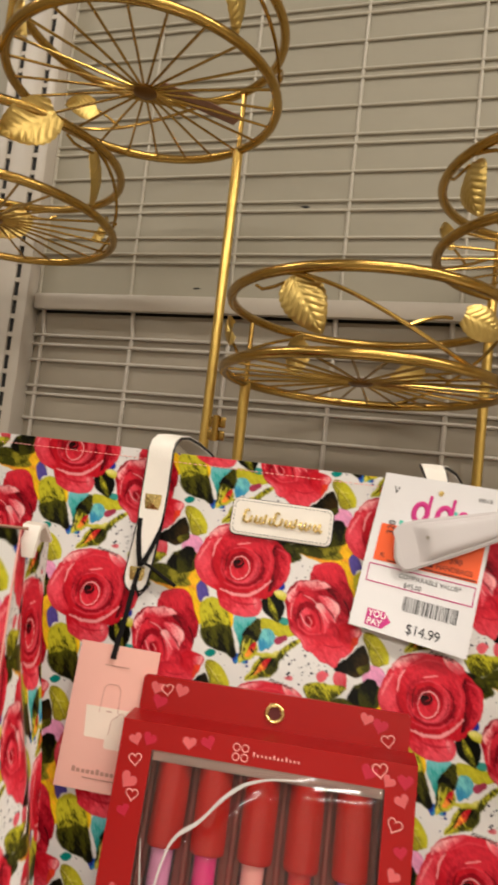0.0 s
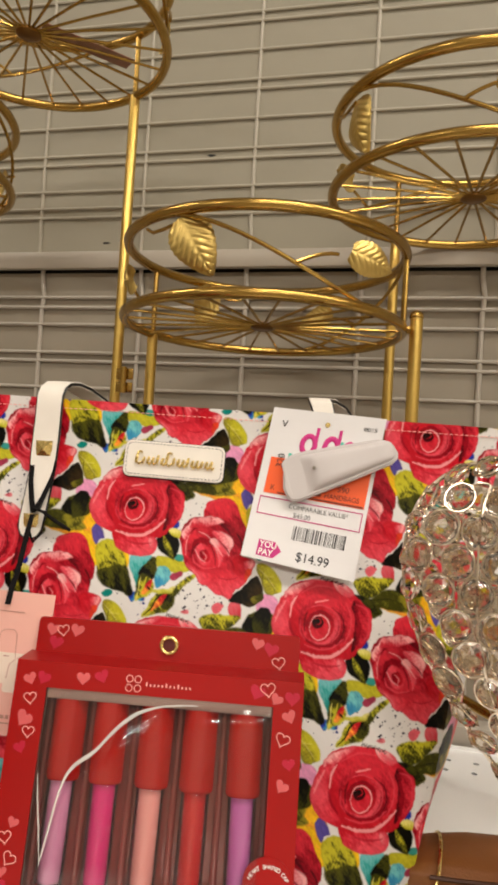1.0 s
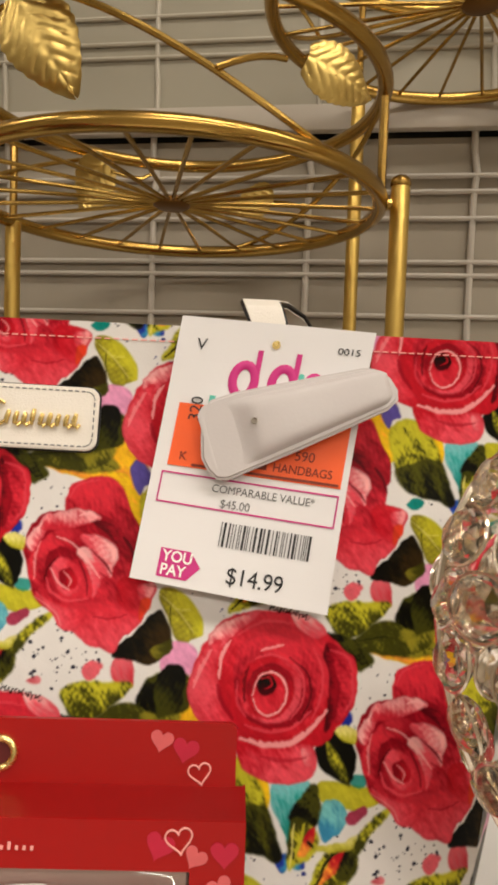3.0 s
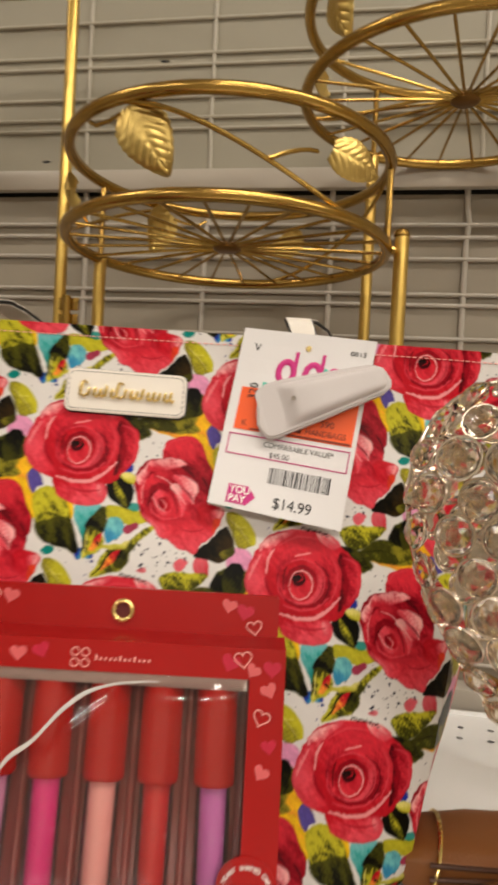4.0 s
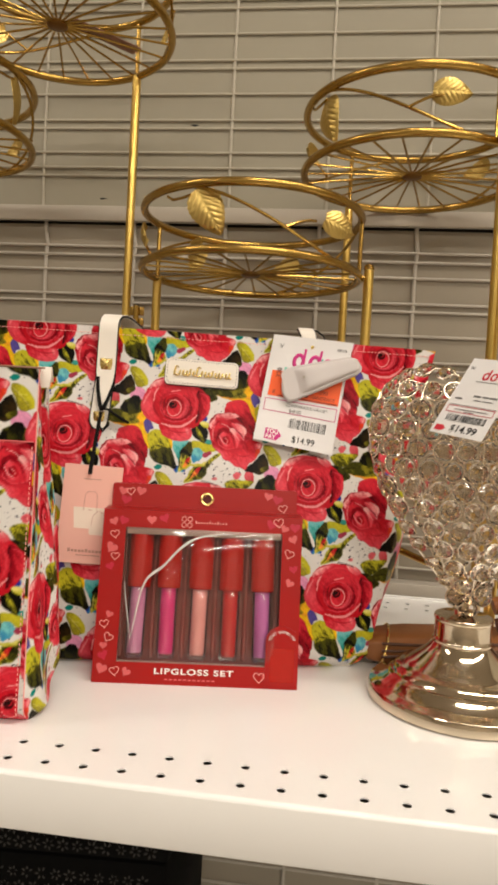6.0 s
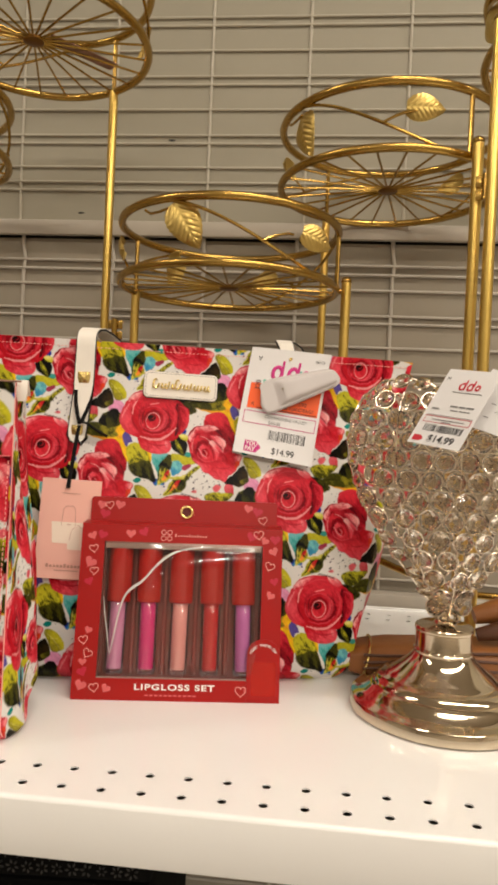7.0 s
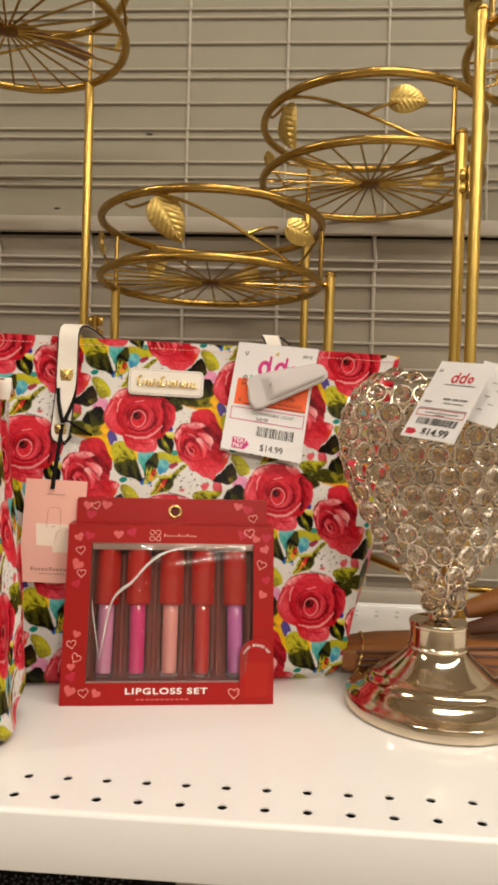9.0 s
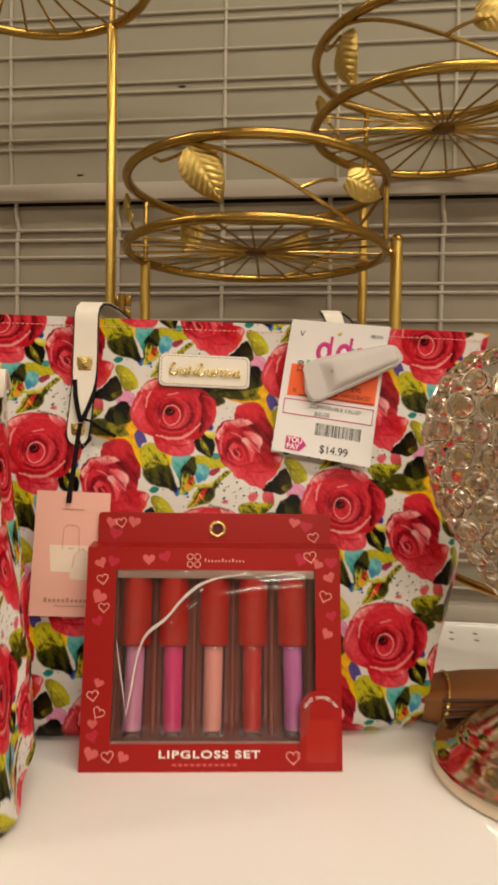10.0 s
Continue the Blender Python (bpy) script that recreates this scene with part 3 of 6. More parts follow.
        S(((48.9, -29.4), (52.4, -27.5), (55.8, -31.4), (54.2, -35.3), (50.1, -34.1)), DRK, RED, 0)
        T(((46.7, -15.8), (53.4, -18.3), (60.7, -25.8), (64.8, -31.1)), 0.45, PALR, 0.8)
        T(((-70.9, 48.7), (-65.2, 43.4), (-62.3, 39.5)), 0.4, BLR, 0.7)
        T(((44.1, -31.7), (46.2, -36.4), (52.5, -39.6), (60.3, -38.8)), 0.5, PNK, 0.8)
        T(((40.9, -17.5), (39.1, -24.2), (39.6, -31.8)), 0.45, PALR, 0.6)
        T(((45.6, -27.7), (48.7, -32.9), (53.4, -35.8)), 0.4, PALR, 0.8)
        T(((50.7, -28.9), (53.6, -31.9), (52.8, -34.5)), 0.35, PALR, 0.7)
        T(((48.1, -23.3), (44.3, -27.3), (43.2, -32.1)), 0.5, BLR, 0.6)
        T(((56.3, -24.8), (59.4, -31.3), (60.2, -37.3)), 0.5, BLR, 0.5)
        T(((40.1, -38.3), (48.3, -43.6), (51.1, -48.6)), 0.5, PALR, 0.4)
        T(((-80.6, 68.1), (-77, 73.7), (-68.6, 75.8)), 0.4, PNK, 0.6)
        T(((-66.8, 40.1), (-61.4, 35.9), (-57.7, 29.5)), 0.6, DRK, 0.6)
        T(((-69.5, 61), (-71.9, 62.5), (-76.4, 61.5)), 0.6, PALR, 0.8)
        T(((-68.6, 23.9), (-61.8, 23), (-55.2, 24.8)), 0.4, DRK, 0.5)
        T(((-58.4, 53.5), (-55, 49.2), (-53.4, 43.7)), 0.7, BLR, 0.7)
        # full-blown rose
        S(((-31.1, -1.3), (-28.7, 6), (-24.1, 15.9), (-17.5, 23), (-7.8, 26.2), (5.9, 26.8), (16.4, 24.3), (22.3, 19.1), (29.1, 13.7), (34.1, 8.4), (35.1, 1.2), (33.1, -8.1), (27.4, -14.7), (21.6, -20.8), (10.5, -22.7), (-2.7, -21.6), (-18.1, -17.9), (-27.5, -11.3)), RED, ROS, 120)
        S(((-12, -18), (1.7, -21.7), (13.2, -20.9), (18.5, -23.4), (18.8, -29.5), (14, -33.7), (1.8, -33.9), (-7, -30.1), (-10.7, -25.9)), RED, PNK, -60)
        S(((13.2, -22.5), (17.1, -23.6), (18, -28.3), (14.9, -27.4)), PALR, PNK, 0, 0.6)
        S(((-23.8, 15), (-19.5, 21), (-10, 24.9), (-2.8, 26.4), (-11.1, 20), (-18.4, 13.1)), PNK, PALR, 130)
        S(((9.6, 26), (19.6, 23.3), (23, 18.3), (17.8, 17.1), (11.4, 21.2)), PALR, PNK, -30)
        S(((-31.1, -1.3), (-28, 6), (-23.3, 13.4), (-18.4, 15.6), (-20.2, 7.2), (-18.5, -1), (-11.6, -13.4), (-20.3, -16.6), (-27.5, -10.9)), ROS, PNK, 180)
        S(((23, 14.4), (30.3, 12.5), (34.9, 5.3), (34.5, -4), (31, -10.2), (25.6, -13.1), (27.6, -2.1), (25.9, 7.2)), DRK, ROS, 0)
        S(((23, 14.4), (26.3, 7.2), (28, -2.1), (25.6, -12.7), (22.1, -16), (24, -3.2), (22.3, 7.1)), BLR, DRK, 0, 0.9)
        S(((-18.7, 9.3), (-14.4, 17.4), (-3.2, 21.9), (9.4, 20.9), (18.5, 15.4), (23.2, 7.1), (23.5, -3.2), (19.4, -12), (10.5, -18.2), (-1.6, -19.2), (-11.6, -15), (-18.4, -4.1)), RED, ROS, 60)
        S(((-11, 13.7), (-0.9, 18.5), (10.5, 16.3), (18.2, 9.1), (19.5, -0.2), (16.1, -10.5), (8.3, -14.2), (-1.6, -14.8), (-9.4, -9.9), (-13.2, 1.2)), DRK, ROS, 80)
        S(((-10.1, 3.3), (-5.2, 8.6), (3.7, 9.8), (11, 5.8), (13.2, -1.4), (10.5, -9.6), (3.9, -13.1), (-5, -11.9), (-10, -5.9)), RED, PNK, -40)
        S(((-7.8, 1.3), (-4.1, 5.9), (2, 7.3), (8.3, 3.7), (10.1, -2.9), (7, -9), (0.8, -11.6), (-5, -9.7), (-7.8, -4.5)), DRK, RED, -60)
        S(((-5.8, -2.4), (-4.1, 2.6), (0.6, 4.8), (5.6, 2.4), (7.2, -2.9), (4.7, -8.7), (0.1, -10.8), (-4.1, -8.8)), RED, ROS, -90)
        S(((-4.2, 0.1), (-1.8, 3.5), (2, 3.1), (3.4, -0.5), (0.7, -3.5), (-2.6, -3.1)), BLR, BLK, 90)
        T(((-5.8, -3.8), (-4.5, 1.3), (-1.2, 4.3), (2.9, 4.2), (6.3, 1.2), (7.4, -3.7), (5, -8.7), (0.5, -10.8), (-3.7, -9), (-5.5, -4.8)), 0.38, PALR, 0.95)
        T(((-2.7, 2.2), (0.6, 2.7), (1.6, -0.2), (-1.1, -1.5)), 0.35, RED, 0.9)
        T(((10.5, 7.5), (13.9, 1.7), (13.2, -6.5), (8.7, -12.2)), 0.5, PNK, 0.8)
        T(((8.7, 9.9), (15.5, 3.8), (16.8, -4.4), (13.2, -11.5)), 0.5, BLR, 0.6)
        T(((17.8, 13.3), (21.3, 5), (20.8, -4.3), (17.2, -12)), 0.6, PNK, 0.7)
        T(((-19, 2.1), (-18.3, 9.3), (-14.8, 16.1)), 0.7, PALR, 0.85)
        T(((-19.4, -0), (-17.5, -6.1), (-13.4, -12)), 0.9, DRK, 0.7)
        T(((-2.6, 12.2), (1.5, 13.5), (6, 14.3)), 0.55, PALR, 0.75)
        T(((-10.4, -18.6), (-1.6, -20.8), (8.8, -20.4), (16.7, -15.5), (23, -9.3)), 1.1, PALR, 0.85)
        T(((-8.9, -14), (-0.5, -16.4), (9.4, -15), (16.8, -9.4)), 0.6, PNK, 0.7)
        T(((-7.5, 6.4), (-9.2, 1.2), (-8.8, -5.9)), 0.7, BLR, 0.6)
        T(((-5.3, 9.2), (1, 10.8), (8.3, 8.9)), 0.5, PNK, 0.7)
        T(((-11.9, 1.2), (-11.7, -6), (-8.3, -11.3)), 0.5, PNK, 0.6)
        T(((-12.2, 17.8), (-2, 22.8), (10.5, 22.2)), 0.5, PNK, 0.6)
        T(((-28.7, -1.2), (-26.2, 5.4), (-22.2, 12.3)), 0.8, PALR, 0.5)
        T(((-2.6, -24.7), (6.1, -26.6), (14.9, -25.4)), 0.6, DRK, 0.45)
        T(((33.1, 4.2), (33.4, -4), (30.6, -9.2)), 0.7, PNK, 0.6)
        T(((24.6, 12.4), (30.9, 10.4), (33.8, 4.6)), 0.5, PNK, 0.6)
        self.scribble(8, 26.6, 8, -14)
        c = np.clip(self.c / 255, 0, 1)
        return 0.92 * np.where(c <= 0.04045, c / 12.92, ((c + 0.055) / 1.055) ** 2.4)


REPEAT = Cloth().paint()


def painted(u, v, du=0.0, dv=0.0):
    """The print's colours at cloth coordinates, in metres."""
    f = (np.stack((u + du, v + dv), -1) - ANCHOR) @ INV
    h, w, _ = REPEAT.shape
    x, y = f[..., 0] % 1 * w, f[..., 1] % 1 * h
    i, j = np.floor(x).astype(int), np.floor(y).astype(int)
    fx, fy = (x - i)[..., None], (y - j)[..., None]
    i, j, i1, j1 = i % w, j % h, (i + 1) % w, (j + 1) % h
    return (REPEAT[j, i] * (1 - fx) + REPEAT[j, i1] * fx) * (1 - fy) + (REPEAT[j1, i] * (1 - fx) + REPEAT[j1, i1] * fx) * fy


# ---------------------------------------------------------------- the setting
def slab(name, x0, x1, y0, y1, z0, z1, mat, label, cat):
    return tagged(part(name, boxed(x0, x1, y0, y1, z0, z1), mat, smooth=False), label, cat, kind="structure")


slab("floor", -5, 5, -6.5, 1.2, -0.1, 0.0, M_FLOOR, "beige vinyl shop floor", "floor")
slab("ceiling", -5, 5, -6.5, 1.2, CEIL, CEIL + 0.1, M_CEIL, "off-white ceiling tiles", "ceiling")
slab("wall_north", -5, 5, 1.0, 1.2, 0.0, CEIL, M_WALL, "cream painted shop wall behind the shelving", "wall")
slab("wall_south", -5, 5, -6.5, -6.3, 0.0, CEIL, M_WALL, "cream painted shop wall", "wall")
slab("wall_west", -5, -4.8, -6.3, 1.0, 0.0, CEIL, M_WALL, "cream painted shop wall", "wall")
slab("wall_east", 4.8, 5, -6.3, 1.0, 0.0, CEIL, M_WALL, "cream painted shop wall", "wall")


def ceiling_fixture():
    e = empty("ceiling_light", pose(0, 0, 0), "recessed fluorescent ceiling light with a lit diffuser", "ceiling light", "ceiling lights")
    bm = bmesh.new()
    for a in ((-0.64, 0.64, -0.18, -0.15), (-0.64, 0.64, 0.15, 0.18), (-0.64, -0.61, -0.15, 0.15), (0.61, 0.64, -0.15, 0.15)):
        box(bm, *a, -0.03, 0.0)
    part("frame", bm, M_WHITE, e)
    part("diffuser", boxed(-0.61, 0.61, -0.15, 0.15, -0.022, -0.012), M_DIFFUSER, e, "glowing diffuser")
    return e


_fix = ceiling_fixture()
_first = True
for _y in LAMP_ROWS:
    for _x in LAMP_XS:
        if _first:
            _fix.matrix_basis = pose(_x, _y, CEIL)
            _first = False
        else:
            copy_thing(_fix, pose(_x, _y, CEIL))

# ---- the shelving: upright, back boards, wire panels, shelves
BOARD_Y = 0.790
WIRE_Y = 0.7755
X0, X1 = -0.512, 0.71


def shelving():
    e = empty("gondola_shelving", pose(0, 0, 0), "white steel shop shelving with wire back panels and slotted uprights", "shelving")
    part("back_board", boxed(-1.7, 1.9, WIRE_Y + 0.0012, BOARD_Y + 0.02, 1.715, 2.5), M_BOARD, e, "grey back board behind the upper wires", False)
    part("back_board", boxed(-1.7, 1.9, WIRE_Y + 0.0075, BOARD_Y + 0.026, 0.1, 1.7042), M_BOARD_LOW, e, "grey back board behind the lower wires", False)
    # black strip between the boards, painting the shadow under the rail
    part("board_gap", boxed(-1.7, 1.9, WIRE_Y + 0.016, BOARD_Y + 0.026, 1.7042, 1.7145), M_DARK, e, "black strip between the back boards for the rail's shadow", False)
    rail = bmesh.new()
    box(rail, X0 + 0.003, X1, WIRE_Y - 0.010, WIRE_Y + 0.0003, 1.706, 1.7275, 0.0015)
    part("panel_rail", rail, M_UPRIGHT, e, "flat white rail across the wire panels")
    # uprights with two columns of slots
    for ux in (-0.554, 0.752):
        bm = bmesh.new()
        y0, y1 = WIRE_Y - 0.022, BOARD_Y
        for x0, x1 in ((-0.0415, -0.0260), (-0.0180, 0.0180), (0.0260, 0.0415)):
            box(bm, ux + x0, ux + x1, y0, y1, 0, 2.45, 0.001)
        zz = 0.9
        while zz < 2.42:
            for sx in (-0.022, 0.022):
                box(bm, ux + sx - 0.0041, ux + sx + 0.0041, y0 + 0.0005, y1, zz, zz + 0.0062)
            zz += 0.0254
        up = part("upright", bm, M_UPRIGHT, e, "slotted white steel upright")
        # black sheet that gives the slots their shade by colour
        part("slot_shadow", boxed(ux - 0.0400, ux + 0.0400, y0 + 0.003, y0 + 0.0045, 0.02, 2.43), M_DARK, up, "black sheet standing in for the shade in the slots")
    # horizontal wires
    zs = [1.556, 1.590, 1.601, 1.637, 1.659, 1.672, 1.774, 1.786, 1.808]
    z = 1.8425
    while z < 2.45:
        zs += [z, z + 0.0120, z + 0.0490]
        z += 0.0848
    z = 1.508
    while z > 0.74:
        zs += [z, z + 0.0115, z - 0.034]
        z -= 0.0825
    for z in sorted(zs):
        if z > 1.7:
            y = WIRE_Y
        else:
            y = WIRE_Y + 0.004
        part("wire", tube(bmesh.new(), [(X0, y, z), (X1, y, z)], 0.0021, seg=8), M_WIRE_DULL if z > 1.7 else M_WIRE, e)
    for k in range(9):
        x, xl = -0.5105 + 0.1405 * k, -0.499 + 0.1362 * k
        part("wire", tube(bmesh.new(), [(x + 0.001, WIRE_Y + 0.0004, 1.73), (x + 0.001, WIRE_Y + 0.0004, 1.752), (x, WIRE_Y + 0.0004, 1.765), (x, WIRE_Y + 0.0004, 2.45)], 0.0023, seg=8), M_WIRE_UP, e)
        part("wire", tube(bmesh.new(), [(xl - 0.001, WIRE_Y + 0.0035, 1.7085), (xl - 0.001, WIRE_Y + 0.0045, 1.695), (xl + 0.002, WIRE_Y + 0.0050, 1.675), (xl, WIRE_Y + 0.0052, 1.655), (xl, WIRE_Y + 0.0052, 0.70)], 0.0029, seg=8), M_WIRE, e)
    # chipped spots where the board shows through
    for i, (cx, cz, s) in enumerate(((-0.144, 1.848, 0.006), (-0.142, 1.786, 0.009), (-0.276, 1.741, 0.006), (0.30, 1.93, 0.004))):
        r = random.Random(i)
        out = [(cx + s * (0.6 + 0.5 * r.random()) * math.cos(k), cz + 0.25 * s * (0.5 + 0.6 * r.random()) * math.sin(k)) for k in [2 * math.pi * j / 11 for j in range(11)]]
        part("chip", plate(bmesh.new(), out, WIRE_Y + 0.0006, WIRE_Y + 0.0014), M_DARK, e, "dark chip in the back board", False)
    return e


shelving()


def shelf_deck():
    """The shelf: enamelled steel with a rolled front lip and rows of peg holes."""
    e = empty("shelf", pose(0, 0, SHELF), "glossy white steel shelf with rows of peg holes", "shelf")
    front, back, left, right = 0.190, 0.712, -0.511, 0.708
    p = 0.02564
    n = 16
    bm = bmesh.new()

    def flat(x0, x1, y0, y1):
        bm.faces.new([bm.verts.new(v) for v in ((x0, y0, 0), (x1, y0, 0), (x1, y1, 0), (x0, y1, 0))])

    def holed(cx, y0, y1, w, r):
        cy = (y0 + y1) / 2
        outer, inner, low = [], [], []
        for j in range(n):
            a = 2 * math.pi * (j + 0.5) / n
            c, s = math.cos(a), math.sin(a)
            k = min(w / 2 / max(abs(c), 1e-6), (y1 - y0) / 2 / max(abs(s), 1e-6))
            outer.append(bm.verts.new((cx + c * k, cy + s * k, 0)))
            inner.append(bm.verts.new((cx + r * c, cy + r * s, 0)))
            low.append(bm.verts.new((cx + r * c, cy + r * s, -0.0009)))
        for j in range(n):
            q = (j + 1) % n
            bm.faces.new((outer[j], outer[q], inner[q], inner[j]))
            bm.faces.new((inner[j], inner[q], low[q], low[j]))
            a, b = outer[j].co, outer[q].co
            if abs(a.x - b.x) > 1e-5 and abs(a.y - b.y) > 1e-5:
                cxn = cx + math.copysign(w / 2, a.x + b.x - 2 * cx)
                cyn = cy + math.copysign((y1 - y0) / 2, a.y + b.y - 2 * cy)
                bm.faces.new((outer[j], bm.verts.new((cxn, cyn, 0)), outer[q]))

    rows = ((0.2060, 0.0112), (0.2285, 0.0116), (0.660, 0.0055), (0.683, 0.0093))
    edges = [(0.1950, 0.2170), (0.2170, 0.2400), (0.6485, 0.6715), (0.6715, 0.6945)]
    ys = [front + 0.003]
    for (cy, off), (y0, y1) in zip(rows, edges):
        if y0 > ys[-1] + 1e-6:
            flat(left, right, ys[-1], y0)
        i0 = math.ceil((left + p / 2 - off) / p)
        i1 = math.floor((right - p / 2 - off) / p)
        flat(left, off + i0 * p - p / 2, y0, y1)
        flat(off + i1 * p + p / 2, right, y0, y1)
        for i in range(i0, i1 + 1):
            holed(off + i * p, y0, y1, p, 0.0030)
        ys.append(y1)
    flat(left, right, ys[-1], back)
    bmesh.ops.recalc_face_normals(bm, faces=bm.faces[:])
    part("deck", bm, M_WHITE, e, smooth=False)
    # rolled front edge and face
    bm = bmesh.new()
    prof = [(front + 0.003, 0.0)] + [(front + 0.003 - 0.003 * math.sin(radians(a)), -0.003 + 0.003 * math.cos(radians(a))) for a in (20, 40, 60, 80, 90)]
    prof += [(front, -0.0355), (front + 0.001, -0.0375), (front + 0.003, -0.038), (front + 0.012, -0.038), (front + 0.012, -0.0365), (front + 0.0035, -0.0365), (front + 0.0018, -0.034), (front + 0.0018, -0.004), (front + 0.004, -0.0018)]
    A = [bm.verts.new((left, y, z)) for y, z in prof]
    B = [bm.verts.new((right, y, z)) for y, z in prof]
    for i in range(len(prof) - 1):
        bm.faces.new((A[i], A[i + 1], B[i + 1], B[i]))
    bmesh.ops.recalc_face_normals(bm, faces=bm.faces[:])
    part("front_lip", bm, M_WHITE, e, "white rolled steel front edge")
    # underside sheet in grey, so its colour sets the shade of the peg holes
    part("underside", boxed(left, right, front + 0.014, back, -0.036, -0.0335), M_UPRIGHT, e, "grey underside sheet toned for the shade in the peg holes")
    part("back_flange", boxed(left, right, back, back + 0.004, -0.03, 0.003, 0.001), M_WHITE, e)
    part("back_flange", boxed(left, right, back + 0.006, 0.742, -0.016, -0.006, 0.0015), M_WIRE, e, "grey stepped rail behind the deck")
    part("back_flange", boxed(left, right, 0.745, BOARD_Y - 0.016, -0.010, 0.012, 0.0015), M_WIRE, e, "grey stepped rail at the back board")
    for bx in (left, right - 0.003):
        part("bracket", boxed(bx, bx + 0.003, front + 0.02, back, -0.033, -0.004), M_WHITE, e)
    return e


shelf_deck()


def lower_shelf():
    e = empty("lower_shelf", pose(0, 0, 0.68), "white steel shelf below, partly in shadow", "shelf")
    part("deck", boxed(-0.511, 0.708, 0.19, 0.77, -0.004, 0.0), M_WHITE, e)
    part("front_lip", boxed(-0.511, 0.708, 0.186, 0.19, -0.036, 0.0, 0.001), M_WHITE, e)
    b = empty("storage_box", pose(-0.218, 0.50, 0.68, 0, 0, 4), "black lacquered box with a grey filigree pattern", "box")
    part("body", boxed(-0.17, 0.17, -0.17, 0.17, 0.0, 0.368, 0.006), M_BLACKBOX, b)
    part("lid", boxed(-0.173, 0.173, -0.173, 0.173, 0.370, 0.412, 0.006), M_BLACKBOX, b, "black lid with a grey filigree pattern")
    bm = bmesh.new()
    rnd = random.Random(31)
    for row, cz in enumerate([0.392, 0.380] + [0.352 - 0.0125 * k for k in range(11)]):
        y = -0.1737 if row < 2 else -0.1707
        for i in range(-13, 14):
            cx = i * 0.0125 + (0.006 if row % 2 else 0)
            if abs(cx) > 0.162:
                continue
            s = 0.0066 * rnd.uniform(0.75, 1.1)
            spin = rnd.uniform(0, 90)
            for k in range(rnd.choice((5, 6, 7))):
                a = radians(60 * k + spin)
                out = [(cx + s * (0.3 + 0.6 * t) * math.cos(a) + 0.16 * s * math.sin(math.pi * t) * sg * -math.sin(a),
                        cz + s * (0.3 + 0.6 * t) * math.sin(a) + 0.16 * s * math.sin(math.pi * t) * sg * math.cos(a))
                       for sg, ts in ((1, (0, 0.3, 0.6, 1)), (-1, (0.6, 0.3))) for t in ts]
                plate(bm, out, y, y + 0.001)
    tagged(part("filigree", bm, M_GREYPAT, b, "", False), "grey filigree pattern", kind="stuff")


lower_shelf()

# ---------------------------------------------------------------- gold plant stands
R_HOOP, BASKET = 0.129, 0.068


def leaf_mesh():
    L, W, ns, nt = 0.046, 0.0165, 64, 24
    bm = bmesh.new()
    top, bot = [], []
    for i in range(ns + 1):
        s = i / ns
        w = W * (math.sin(math.pi * min(1, s * 0.93 + 0.07) ** 0.8) ** 0.75) * (1 - 0.10 * s) + 0.0003
        if i == ns:
            w = 0.0003
        ra, rb = [], []
        for j in range(nt + 1):
            t = 2 * j / nt - 1
            ser = 1 + 0.025 * math.sin(s * 60) * abs(t)
            rib = -0.0010 * math.exp(-(((s * L - abs(t) * w * 0.9) % 0.0064) / 0.0064 - 0.5) ** 2 / 0.02) * smooth(0.04, 0.18, abs(t)) * (1 - smooth(0.66, 0.86, abs(t)))
            mid = -0.0008 * math.exp(-(t * 9) ** 2)
            curl = -0.004 * t * t - 0.006 * (s - 0.45) ** 2 + 0.003 * math.sin(3 * s)
            y = -(rib + mid + curl)
            ra.append(bm.verts.new((s * L, y, t * w * ser)))
            rb.append(bm.verts.new((s * L, y + 0.0007, t * w * ser)))
        top.append(ra)
        bot.append(rb)
    for i in range(ns):
        for j in range(nt):
            bm.faces.new((top[i][j], top[i + 1][j], top[i + 1][j + 1], top[i][j + 1]))
            bm.faces.new((bot[i][j], bot[i][j + 1], bot[i + 1][j + 1], bot[i + 1][j]))
        for j in (0, nt):
            bm.faces.new((top[i][j], bot[i][j], bot[i + 1][j], top[i + 1][j]))
    bmesh.ops.recalc_face_normals(bm, faces=bm.faces[:])
    return finish("leaf", bm, M_LEAF)


LEAF = leaf_mesh()


def on_hoop(a, z, r=R_HOOP):
    return Vector((r * math.cos(radians(a)), r * math.sin(radians(a)), z))


def add_leaf(stand, a, z, tilt, r=R_HOOP, scale=1.0, yaw=0.0):
    """A leaf whose stalk end is at angle a; it lies along the hoop and its tip dips by tilt degrees."""
    ob = new("leaf", LEAF)
    ob.parent = stand
    p = on_hoop(a, z, r)
    ob.matrix_basis = Matrix.Translation(p) @ pose(0, 0, 0, 0, 0, a + 90 + yaw) @ pose(0, 0, 0, 6, tilt, 0) @ Matrix.Scale(scale, 4)
    return ob


